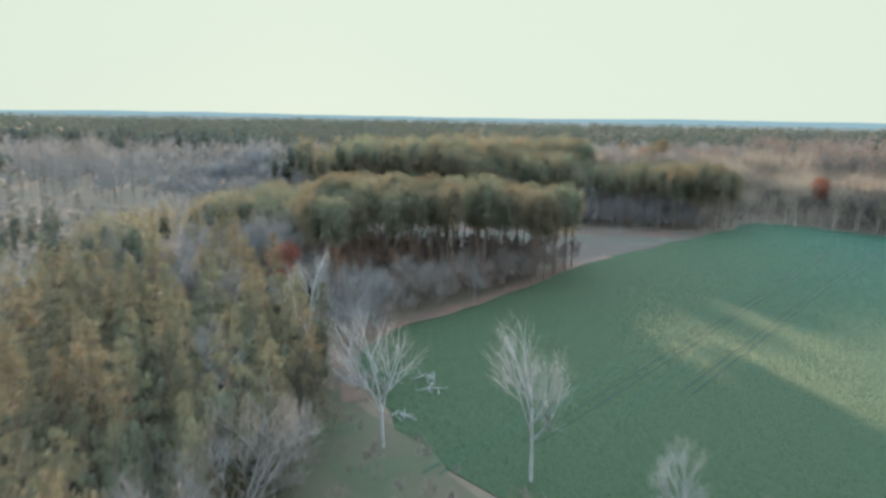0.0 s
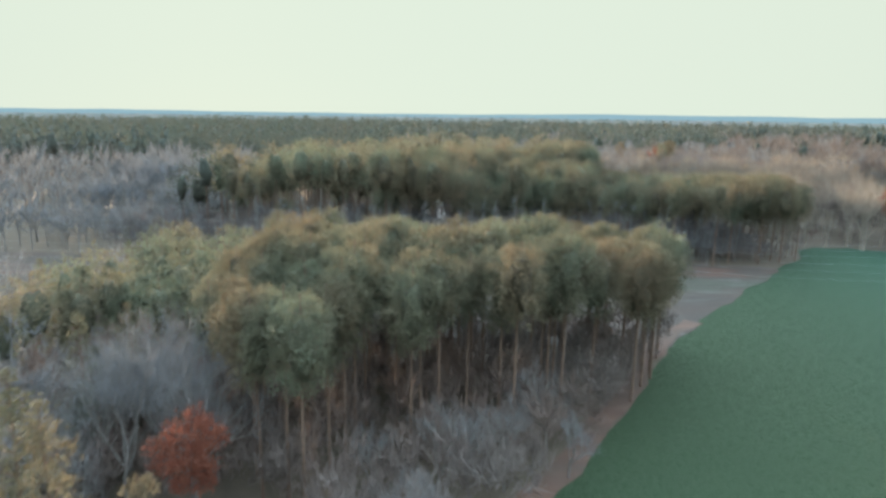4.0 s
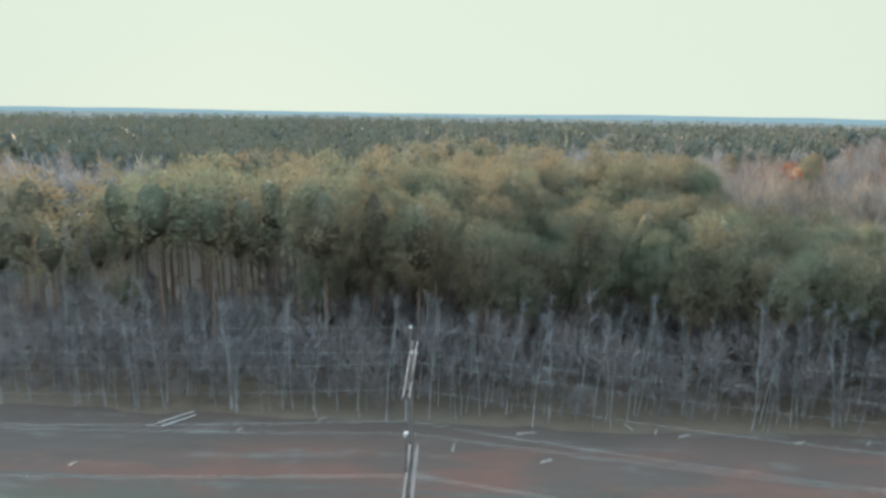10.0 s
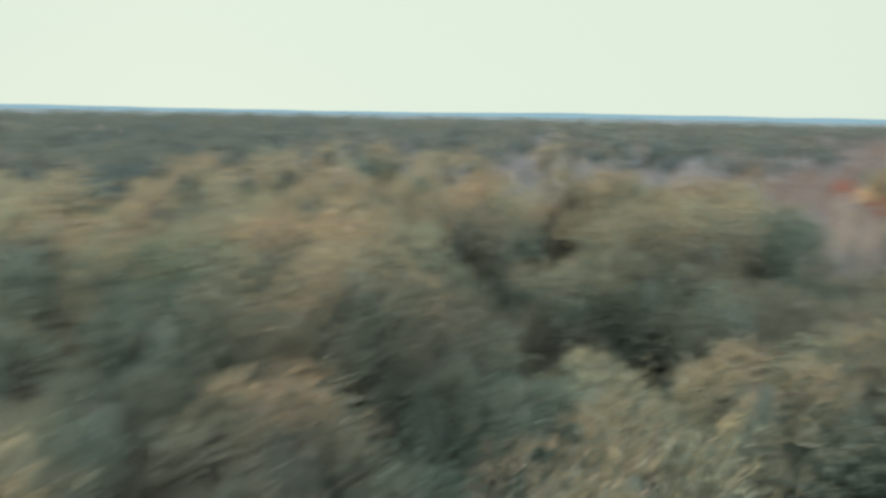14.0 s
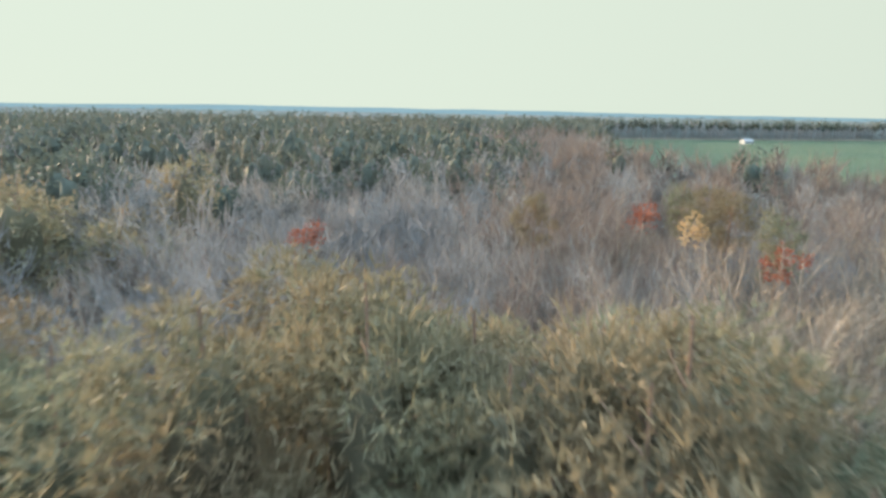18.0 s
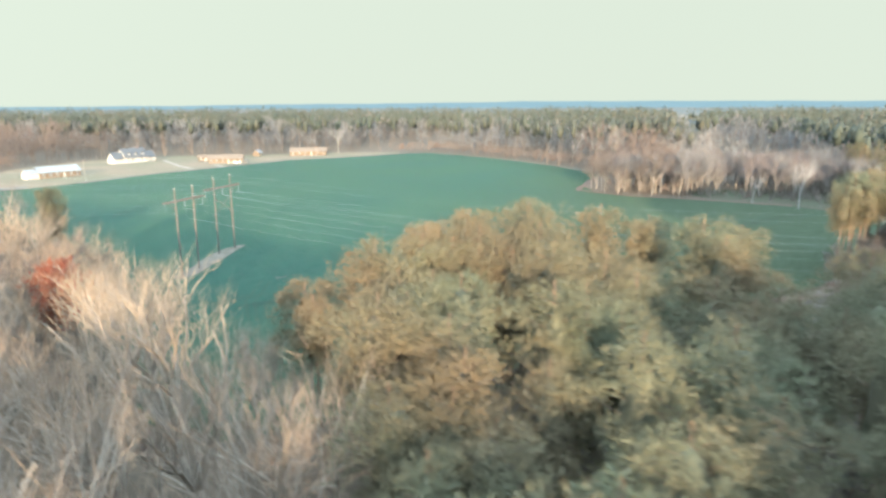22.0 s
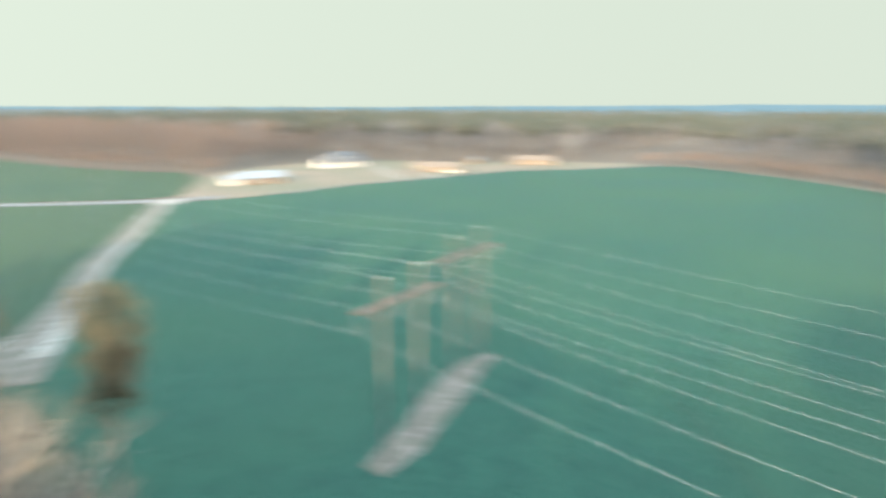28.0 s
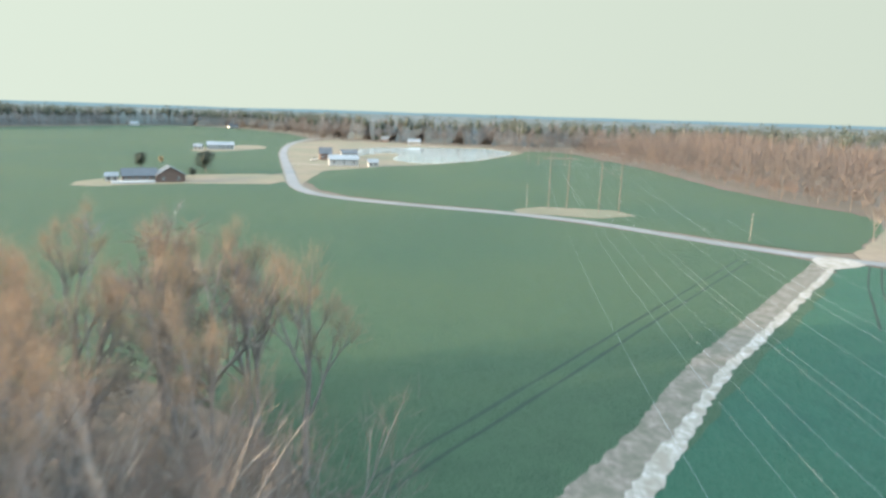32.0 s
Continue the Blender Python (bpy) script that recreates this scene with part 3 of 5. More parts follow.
ICO_F = np.array([(0, 1, 8), (0, 9, 1), (0, 8, 4), (0, 4, 5), (0, 5, 9), (1, 6, 8), (1, 7, 6), (1, 9, 7), (2, 10, 3), (2, 3, 11), (2, 4, 10), (2, 5, 4), (2, 11, 5), (3, 10, 6), (3, 6, 7), (3, 7, 11),
                  (4, 8, 10), (5, 11, 9), (6, 10, 8), (7, 9, 11)])


def divided(v, f):
    """Each triangle of a ball cut in four, pushed out to the ball again."""
    pts, faces, mid = [tuple(p) for p in v], [], {}

    def half(i, j):
        k = (min(i, j), max(i, j))
        if k not in mid:
            m = (np.array(pts[i]) + np.array(pts[j])) / 2
            mid[k] = len(pts)
            pts.append(tuple(m / np.linalg.norm(m)))
        return mid[k]

    for x, y, z in f:
        xy, yz, zx = half(x, y), half(y, z), half(z, x)
        faces += [(x, xy, zx), (y, yz, xy), (z, zx, yz), (xy, yz, zx)]
    return np.array(pts), np.array(faces)


BALL_V, BALL_F = divided(ICO_V, ICO_F)


def needles(rs, centre, n, size, wide, lift=0.45, tris=3, long=0.30, flat=0.72):
    """A bough end: n tufts in an uneven cloud, each of a few thin triangles."""
    d = rs.normal(size=(n, 3)) + (0, 0, 0.25)
    d /= np.linalg.norm(d, axis=1)[:, None]
    lump = 1.0 + 0.3 * np.sin(d[:, :1] * 5.0 + centre[0]) * np.cos(d[:, 1:2] * 4.0 + centre[2])
    base = centre + d * size * lump * rs.uniform(0.3, 1.02, (n, 1)) * (1.0, 1.0, flat)
    way = d[:, None, :] * 0.9 + rs.normal(size=(n, tris, 3)) * 0.65 + (0, 0, lift)
    way /= np.linalg.norm(way, axis=2)[..., None]
    reach = (size * long) * rs.uniform(0.6, 1.3, (n, tris, 1))
    side = np.cross(way, rs.normal(size=(n, tris, 3)))
    side /= np.linalg.norm(side, axis=2)[..., None] + 1e-9
    b = np.repeat(base[:, None, :], tris, 1)
    v = np.stack([b - side * wide, b + side * wide, b + way * reach], 2).reshape(-1, 3)
    f = np.arange(len(v)).reshape(-1, 3)
    return v, f, np.zeros(len(f), int)


def join(pieces):
    vs, fs, ms, at = [], [], [], 0
    for v, f, *m in pieces:
        vs.append(v)
        fs.append(np.asarray(f) + at)
        ms.append(m[0] if m else np.zeros(len(f), int))
        at += len(v)
    return np.concatenate(vs), np.concatenate(fs), np.concatenate(ms)


def rod(a, b, r0, r1, sides=4):
    a, b = np.array(a, float), np.array(b, float)
    d = b - a
    d /= np.linalg.norm(d) + 1e-9
    u = np.cross(d, (0.3, 0.9, 0.2))
    u /= np.linalg.norm(u)
    w = np.cross(d, u)
    ang = 2 * math.pi * np.arange(sides) / sides
    ring = np.cos(ang)[:, None] * u + np.sin(ang)[:, None] * w
    v = np.concatenate([a + ring * r0, b + ring * r1])
    f = []
    for i in range(sides):
        j = (i + 1) % sides
        f += [(i, j, sides + j), (i, sides + j, sides + i)]
    return v, np.array(f)


def pine(seed, detail, high=24.0, cone=False, bare_to=None, closed=True):
    """A pine: trunk pieces and crown pieces. detail 2 near, 1 middle, 0 far."""
    rs = np.random.RandomState(seed)
    lean = rs.uniform(-0.5, 0.5, 2)
    at = lambda z: np.array([lean[0] * (z / high) ** 2, lean[1] * (z / high) ** 2, z])
    trunk, crown = [], []
    cuts = [0, 0.4, 0.75, 0.97] if detail > 0 else [0, 0.95]
    r = 0.19 * high / 24 + 0.02
    for z0, z1 in zip(cuts, cuts[1:]):
        trunk.append(rod(at(z0 * high), at(z1 * high), r * (1.05 - z0 * 0.85), r * (1.05 - z1 * 0.85), {3: 9, 2: 7, 1: 5, 0: 3, -1: 3}[detail]))
    low = bare_to or (0.10 if cone else (rs.uniform(0.44, 0.54) if detail > 0 else rs.uniform(0.34, 0.46)))
    fine, detail = detail > 2, min(detail, 2)
    n = {2: 27, 1: 17, 0: 10, -1: 4}[detail] + (4 if cone and detail >= 0 else 0)
    n = int(n * (1.0 if cone else min(1.0, (1 - low) / 0.55)) + 0.5)
    rise, girth = (1 - low) * 0.5 * high, (0.068 if low > 0.7 else 0.116 if bare_to and 0.45 < bare_to else 0.142) * high * rs.uniform(0.88, 1.12)
    for i in range(n):
        f = (i + rs.uniform(0.1, 0.9)) / n
        a = i * 2.4 + rs.uniform(-0.5, 0.5)
        if cone:
            z = (low + (0.965 - low) * f) * high
            reach = (1 - f) ** 0.8 * 0.15 * high + 0.1
            size = high * 0.075 * rs.uniform(0.7, 1.3) * (1.1 - 0.72 * f)
        else:
            h = -0.92 + 1.84 * f ** 0.85
            k = rs.uniform(0.5, 1.2)
            z = high - rise + (rise - 0.045 * high) * h * (0.75 + 0.25 * k)
            reach = math.sqrt(1 - h * h) * girth * k * (1.0 if h > 0 else 1 + 0.25 * h)
            size = girth * rs.uniform(0.34, 0.66)
        size *= {2: 1.0, 1: 1.08, 0: 1.35, -1: 2.0}[detail]
        tip = at(z) + np.array([math.cos(a) * reach, math.sin(a) * reach, 0])
        if detail > 0:
            trunk.append(rod(at(max(z - 0.5 * reach, low * high * 0.9)), tip, 0.055, 0.02, 3))
        k = {2: 56 if cone else 110, 1: 30 if cone else 44, 0: 20, -1: 9}[detail]
        wide = {2: 0.042, 1: 0.09, 0: 0.22, -1: 0.5}[detail]
        if fine:
            k, wide, size = k * 3, 0.022, size * 0.82
        crown.append(needles(rs, tip, k, size, wide, tris={2: 3, 1: 2, 0: 1, -1: 1}[detail], long=0.26 if fine else {2: 0.38 if cone else 0.33, 1: 0.38, 0: 0.5, -1: 0.5}[detail], flat=0.85))
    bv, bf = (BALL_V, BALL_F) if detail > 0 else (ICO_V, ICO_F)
    if closed and low < 0.7:  # solid core filling the crown, coloured darker for the shade inside
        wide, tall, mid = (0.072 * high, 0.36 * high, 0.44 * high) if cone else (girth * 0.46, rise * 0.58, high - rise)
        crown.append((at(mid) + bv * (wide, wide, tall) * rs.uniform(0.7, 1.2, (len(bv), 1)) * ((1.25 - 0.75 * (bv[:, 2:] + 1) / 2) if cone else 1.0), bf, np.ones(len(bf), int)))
    if not cone and detail > 0:
        for i in range(5):
            z = rs.uniform(0.3, low) * high
            a = rs.uniform(0, 6.28)
            trunk.append(rod(at(z), at(z) + np.array([math.cos(a), math.sin(a), 0.15]) * rs.uniform(0.6, 1.6), 0.03, 0.012, 3))
    return join(trunk), join(crown)


def bare(seed, detail, high=18.0, spread=0.5, slim=False, sprigs=12, stout=1.0):
    """A leafless tree: limbs and twigs."""
    rs = np.random.RandomState(seed)
    limbs, twigs = [], []

    def sprig(p, d, n, long, wide):
        w = d + rs.normal(size=(n, 3)) * 0.55 + (0, 0, 0.25)
        w /= np.linalg.norm(w, axis=1)[:, None]
        s = np.cross(w, rs.normal(size=(n, 3)))
        s /= np.linalg.norm(s, axis=1)[:, None] + 1e-9
        b = p + rs.normal(size=(n, 3)) * long * 0.22
        v = np.stack([b - s * wide, b + s * wide, b + w * long * rs.uniform(0.6, 1.3, (n, 1))], 1).reshape(-1, 3)
        twigs.append((v, np.arange(len(v)).reshape(-1, 3)))

    def grow(p, d, long, r, level):
        bend = d + rs.normal(size=3) * 0.10
        bend /= np.linalg.norm(bend)
        mid = p + d * long * 0.5
        end = mid + bend * long * 0.5
        sides = 6 if level == 0 and detail == 2 else (4 if level < 2 and detail else 3)
        limbs.append(rod(p, mid, r, r * 0.85, sides))
        limbs.append(rod(mid, end, r * 0.85, r * 0.66, sides))
        if level >= {2: 3, 1: 2, 0: 1}[detail]:
            n, wide = {2: (sprigs, 0.016), 1: (16, 0.04), 0: (19, 0.085)}[detail]
            sprig(end, bend, n, high * (0.075, 0.085, 0.115)[2 - detail], wide)
            sprig(mid, bend, n // 2, high * (0.065, 0.075, 0.13)[2 - detail], wide)
            return
        kids = (5 if level == 0 else 4) if not slim else (4 if level == 0 else 3)
        for i in range(kids):
            a = i * 2.4 + rs.uniform(-0.6, 0.6)
            out = np.array([math.cos(a), math.sin(a), 0])
            tilt = spread * rs.uniform(0.55, 1.25) * (0.35 if i == 0 else 1)
            w = bend * (1 - tilt * 0.4) + out * tilt + np.array([0, 0, 0.18])
            w /= np.linalg.norm(w)
            f = 1.0 if i == 0 else rs.uniform(0.5, 1.0)
            start = mid + (end - mid) * (f * 2 - 1 if f > 0.5 else 0)
            grow(start, w, long * rs.uniform(0.55, 0.78) * (0.85 if slim else 1), r * 0.55, level + 1)

    grow(np.zeros(3), np.array([rs.uniform(-0.05, 0.05), rs.uniform(-0.05, 0.05), 1.0]), high * (0.42 if slim else 0.34), 0.011 * high * (0.6 if slim else 1) * stout, 0)
    lv, lf, _ = join(limbs)
    tv, tf, _ = join(twigs)
    k = high / max(tv[:, 2].max(), 1)
    return (lv * k, lf), (tv * k, tf)


def stem(seed, high, branches, n, wide):
    """A slender leafless tree: one long bent stem with short rising twigs."""
    rs = np.random.RandomState(seed)
    p = np.zeros(3)
    d = np.array([rs.uniform(-0.08, 0.08), rs.uniform(-0.08, 0.08), 1.0])
    pts = [p]
    for i in range(6):
        d = d + np.append(rs.normal(size=2) * 0.05, 0)
        p = p + d / np.linalg.norm(d) * high / 6
        pts.append(p)
    radius = lambda f: 0.07 * (1 - 0.85 * f)
    low = [rod(a, b, radius(i / 6), radius((i + 1) / 6), 4) for i, (a, b) in enumerate(zip(pts, pts[1:]))]
    top = []
    for i in range(branches):
        f = rs.uniform(0.35, 0.98) * 6
        j = min(int(f), 5)
        q = pts[j] + (pts[j + 1] - pts[j]) * (f - j)
        a = rs.uniform(0, 6.28)
        w = np.array([math.cos(a) * 0.6, math.sin(a) * 0.6, 1.0]) * high * rs.uniform(0.05, 0.13) * (1.25 - f / 7)
        low.append(rod(q, q + w, 0.03, 0.012, 3))
        for s in (0.5, 0.75, 1.0):
            b = q + w * s
            v = w / np.linalg.norm(w) + rs.normal(size=(n, 3)) * 0.5
            e = np.cross(v, rs.normal(size=(n, 3)))
            e *= wide / (np.linalg.norm(e, axis=1)[:, None] + 1e-9)
            tri = np.stack([b - e, b + e, b + v * high * rs.uniform(0.03, 0.07, (n, 1))], 1).reshape(-1, 3)
            top.append((tri, np.arange(len(tri)).reshape(-1, 3)))
    return join(low)[:2], join(top)[:2]


def wisp(seed, high=18.0):
    """A leafless tree seen only from afar: a stem and a fan of coarse twigs."""
    rs = np.random.RandomState(seed)
    twigs = []
    for i in range(18):
        a = i * 2.4
        z = high * rs.uniform(0.22, 0.86)
        b = np.array([math.cos(a), math.sin(a), 0]) * high * rs.uniform(0.04, 0.24) * (1.2 - 0.6 * z / high) + (0, 0, z)
        w = np.array([math.cos(a) * 0.5, math.sin(a) * 0.5, 1.0])
        for j in range(4):
            d = w + rs.normal(size=3) * 0.5
            s = np.cross(d, rs.normal(size=3))
            s *= 0.11 / np.linalg.norm(s)
            twigs.append((np.array([b - s, b + s, b + d * high * 0.15]), np.array([(0, 1, 2)])))
    v, f, _ = join(twigs)
    return rod((0, 0, 0), (0, 0, high * 0.8), 0.15, 0.06, 3), (v, f)


INSIDE = {M_PINE.name: M_CORESHADE, M_HAZEPINE.name: M_HAZECORE}


def tree_thing(name, shape, m_low, m_top, low_name, top_name):
    top = new(name)
    a = part(low_name, mesh_of(low_name, *shape[0]), m_low, top)
    b = part(top_name, mesh_of(top_name, *shape[1]), m_top, top)
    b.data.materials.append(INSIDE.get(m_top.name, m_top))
    return top


def woods(name, shapes, places, material, label, category):
    """Many trees in one mesh: places are rows of x, y, scale, turn, variant."""
    vs, fs, ms, at = [], [], [], 0
    for x, y, s, turn, k in places:
        v, f, *m = shapes[int(k)]
        ms.append(m[0] if m else np.zeros(len(f), int))
        c, n = math.cos(turn), math.sin(turn)
        w = np.empty_like(v)
        w[:, 0] = (v[:, 0] * c - v[:, 1] * n) * s + x
        w[:, 1] = (v[:, 0] * n + v[:, 1] * c) * s + y
        w[:, 2] = v[:, 2] * s - 0.1
        vs.append(w)
        fs.append(f + at)
        at += len(v)
    if vs:
        ob = part(name, mesh_of(name, np.concatenate(vs), np.concatenate(fs), np.concatenate(ms)), material)
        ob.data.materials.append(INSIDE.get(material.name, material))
        tagged(ob, label, category, kind="stuff")


# where each kind of tree grows
def path_near(x, y):
    """Distance to the flown line over the woods, as a rough plan of straight legs."""
    best = np.full(np.shape(x), 1e9)
    for (ax, ay), (bx, by) in zip(LEGS, LEGS[1:]):
        dx, dy = bx - ax, by - ay
        t = np.clip(((x - ax) * dx + (y - ay) * dy) / (dx * dx + dy * dy), 0, 1)
        best = np.minimum(best, np.hypot(x - ax - t * dx, y - ay - t * dy))
    return best


LEGS = ((-4, 30), (-20, 100), (-12, 165), (-3, 240), (8, 268), (35, 300), (70, 280), (95, 255), (125, 222), (165, 215))
rs = np.random.RandomState(11)


CLEARED = ((28, 166, 8), (61, 320, 4), (94, 320, 5), (102, 317, 5), (-27.5, 88.5, 6), (-12, 65, 5), (4.5, 60, 5), (-38, 108, 9), (-33, 98, 6), (-29, 90, 5), (165, 216, 8), (156.5, 208, 8), (168, 226, 6), (174, 227, 7), (175, 233, 6), (160, 225, 5), (166, 231, 5), (172, 221, 5), (150, 339, 5), (146, 335, 5), (140, 366, 5), (118, 240, 4), (113, 246, 4), (107, 252, 4), (130, 262, 5), (125, 252, 5), (90, 256, 4), (137, 276, 5), (84, 325, 5), (99, 322, 5), (46, 335, 5), (45, 296, 6), (58, 288, 6))


def scatter(step, x0, y0, x1, y1, jitter=0.42):
    gx, gy = np.meshgrid(np.arange(x0, x1, step), np.arange(y0, y1, step))
    gx = gx.ravel() + rs.uniform(-jitter, jitter, gx.size) * step
    gy = gy.ravel() + rs.uniform(-jitter, jitter, gy.size) * step
    keep = np.ones(gx.size, bool)
    for poly in OPEN:
        keep &= ~inside(list(poly), gx, gy)
    for line, room in ((ROAD, 9), (TRACK, 7)):
        for px, py in dense(line, 5):
            keep &= (gx - px) ** 2 + (gy - py) ** 2 > room * room
    keep &= ~((gx > 85) & (gx < 330) & (gy > 50) & (gy < 207))
    lot = rs.uniform(0, 1, gx.size)
    keep &= ~((gx > -20) & (gy < 84) & (gx < 30) & (lot > 0.14))
    keep &= ~((gx > 196) & (gx < 275) & (gy < 330) & (lot > 0.3))
    keep &= ~((gx > -10) & (gy > 38) & (gy < 60) & (gx < 40))
    for px, py, room in CLEARED:
        keep &= (gx - px) ** 2 + (gy - py) ** 2 > room * room
    return gx[keep], gy[keep]


def open_side(x, y):
    """The thin south-east flank of the stand: saplings and brush, no pines."""
    return (x > -26) & (x < 30) & (y > 96) & (y < 128 + 0.5 * (x + 8))


def kind_at(x, y):
    """0 pine, 1 grey bare, 2 tan bare, 3 young cone pine, 4 birch fringe, 5 pale sun-tinted."""
    u = rs.uniform(0, 1, x.size)
    wob = np.array([noise.noise((a * 0.02, b * 0.02, 3.0)) for a, b in zip(x, y)])
    k = np.zeros(x.size, int)
    south = y < 168 - 0.08 * x
    # the wood west of the field
    west = south & (x < 40)
    young = west & ((y < 100 + 20 * wob) & (x < -20) | (x < -66 + 10 * wob))
    k[young] = np.where(u < 0.93, 3, 1)[young]
    band = west & (y > 80) & (y < 112) & (x > -46)
    k[band] = np.where(u < 0.3, 1, 3)[band]
    clump = west & (x > -64) & (x < -40) & (y > 98) & (y < 128 + 10 * wob)
    k[clump] = np.where(u < 0.6, 1, 3)[clump]
    k[west & (x > -20) & (y < 84)] = 1
    k[open_side(x, y)] = 1
    sw = (y < 45) & (x > -20) & (x < 46) & (y > -60)
    k[sw] = np.where(u < 0.72, 1, 0)[sw]
    k[(y > -5) & (y < 60) & (x > -20) & (x < 36)] = 1
    k[(y < 60) & (x > 42) & (x < 120) & (y > -60)] = 2
    # north of the clearing
    north = ~south & (y > 205)
    edge = north & (x < 70) & (y < 231 - 0.04 * x)
    k[edge] = 4
    k[north & (x < -90 + 20 * wob) & (y < 330)] = 1
    mixed = north & (y > 318) & (x > -40)
    k[mixed] = np.where(u < 0.62, 0, 1)[mixed]
    hard = inside(HARDWOOD, x + 6 * wob, y + 6 * wob)
    right = (x - 22) * 0.8 - (y - 281) * 0.6 > 12 * wob  # warmer crowns towards the field
    k[hard] = np.where(u < 0.02, 0, np.where(u < np.where(right, 0.25, 0.75), 1, 2))[hard]
    bay = north & (x > 57) & (x < 150) & (y < 297) & hard
    k[bay] = 5
    slim = north & (x > 150) & (y < 300)
    k[slim] = np.where(u < 0.4, 4, 2)[slim]
    # lit wood south-east of the road, and the belt behind the houses
    se = (x > 330) & (y < 90) & (y > -60)
    k[se] = 2
    far_s = (y < -90) | ((x > 380) & (y < -60))
    k[far_s] = np.where(u + wob < 0.56, 0, 1)[far_s]
    east = (x > 760) & (y < 420)
    k[east] = np.where(u < 0.4, 0, np.where(u < 0.7, 1, 2))[east]
    return k, u, wob


PINES = [pine(20 + i, 2, bare_to=(0.49, 0.56, 0.48, 0.38, 0.43, 0.36)[i]) for i in range(6)]
PINES_MID = [pine(40 + i, 1) for i in range(6)]
PINES_FAR = [pine(60 + i, 0) for i in range(6)]
PINES_TINY = [pine(70 + i, -1) for i in range(6)]
CEDARS = [tuple((v * (2.5, 2.5, 1.0), f, m) for v, f, m in pine(300 + i, 2, 12, bare_to=0.10)) for i in range(3)]
LEAFY = [pine(200 + i, 2, 14, closed=False) for i in range(4)]
CONES = [pine(80 + i, 2, 15, True) for i in range(3)]
CONES_MID = [pine(90 + i, 1, 15, True) for i in range(3)]
CONES_FAR = [pine(96 + i, 0, 15, True) for i in range(3)]
BARES = [bare(120 + i, 2, 18, 0.5 + 0.06 * i) for i in range(5)]
BARES_MID = [bare(140 + i, 1, 18, 0.5 + 0.06 * i) for i in range(5)]
BARES_FAR = [bare(160 + i, 0, 18, 0.6) for i in range(4)]
PALES = [bare(220 + i, 2, 19, 0.52 + 0.05 * i, sprigs=8, stout=0.95) for i in range(5)]
REDTOPS = [pine(240 + i, 1, 27, bare_to=0.82) for i in range(3)]
TALLS = [bare(280 + i, 2, 25, 0.36 + 0.04 * i, slim=True, sprigs=30, stout=2.0) for i in range(4)]
WARMS = [bare(260 + i, 2, 18, 0.42 + 0.05 * i, sprigs=8, stout=1.25) for i in range(5)]
NARROW = [pine(250 + i, 2, 29, bare_to=0.71) for i in range(3)]
LONES = [tuple((v * (1.28, 1.28, 1.0), f, *m) for v, f, *m in pine(401, 3, bare_to=0.44)), tuple((v * (0.82, 0.82, 1.0), f, *m) for v, f, *m in pine(402, 3, bare_to=0.36))]
WISPS = [wisp(170 + i) for i in range(4)]
BIRCHES = [stem(180 + i, 14, 13, 5, 0.018) for i in range(5)]
BIRCHES_MID = [stem(190 + i, 14, 9, 4, 0.03) for i in range(4)]

made = {}


def plant(kind, variant, x, y, s, turn, label, category, group):
    """One tree as a thing of its own, sharing its meshes with its like."""
    shape, low, top, names = {
        "pine_tree": (PINES, M_BARK, M_PINE, ("trunk", "crown")), "young_pine": (CONES, M_BARK, M_PINE, ("trunk", "crown")),
        "bare_tree": (BARES, M_GREYBARK, M_TWIG, ("trunk", "crown")), "tan_tree": (BARES, M_GREYBARK, M_TANTWIG, ("trunk", "crown")),
        "lone_pine": (LONES, M_BARK, M_PINE, ("trunk", "crown")),
        "tall_tree": (TALLS, M_GREYBARK, M_ROSETWIG, ("trunk", "crown")),
        "narrow_pine": (NARROW, M_BARK, M_PINE, ("trunk", "crown")),
        "warm_tree": (WARMS, M_WARMBARK, M_SUNTWIG, ("trunk", "crown")),
        "cedar_tree": (CEDARS, M_BARK, M_HAZEPINE, ("trunk", "crown")),
        "birch_tree": (BIRCHES, M_STEMBARK, M_TWIG, ("trunk", "crown")), "pale_tree": (PALES, M_PALEBARK, M_PALETWIG, ("trunk", "crown")),
        "red_tree": (LEAFY, M_GREYBARK, M_RED, ("trunk", "crown")), "golden_tree": (LEAFY, M_GREYBARK, M_GOLD, ("trunk", "crown")),
        "red_topped_tree": (REDTOPS, M_GREYBARK, M_RED, ("trunk", "crown")), "golden_topped_tree": (REDTOPS, M_GREYBARK, M_GOLD, ("trunk", "crown"))}[kind]
    key = (kind, variant)
    first = made.get(key)
    k = s / first.scale.x if first else s
    m = Matrix.LocRotScale((x, y, -0.1), Euler((0, 0, turn)), (k, k, k))
    if first:
        ob = copy_thing(first, m)
    else:
        ob = made[key] = tree_thing(kind, shape[variant], low, top, *names)
        ob.matrix_basis = m
    return tagged(ob, label, category, group)
# near and middle woods
gx, gy = scatter(6.4, -130, 0, 275, 420, 0.38)
ox, oy = scatter(4.6, -125, 0, 20, 112)
young = (ox < -14) & (oy < 104)
sx, sy = scatter(5.0, -66, 104, 32, 172)
room = ~open_side(sx, sy) | (rs.uniform(0, 1, sx.size) < 0.5)
sx, sy = sx[room], sy[room]
old = ~((gx < -14) & (gy < 104) & (gx > -125)) & ~((gx > -66) & (gx < 32) & (gy >= 104) & (gy < 172))
gx, gy = np.concatenate([gx[old], ox[young], sx]), np.concatenate([gy[old], oy[young], sy])
dist = path_near(gx, gy)
kinds, u, wob = kind_at(gx, gy)
size = rs.uniform(0.80, 1.12, gx.size)
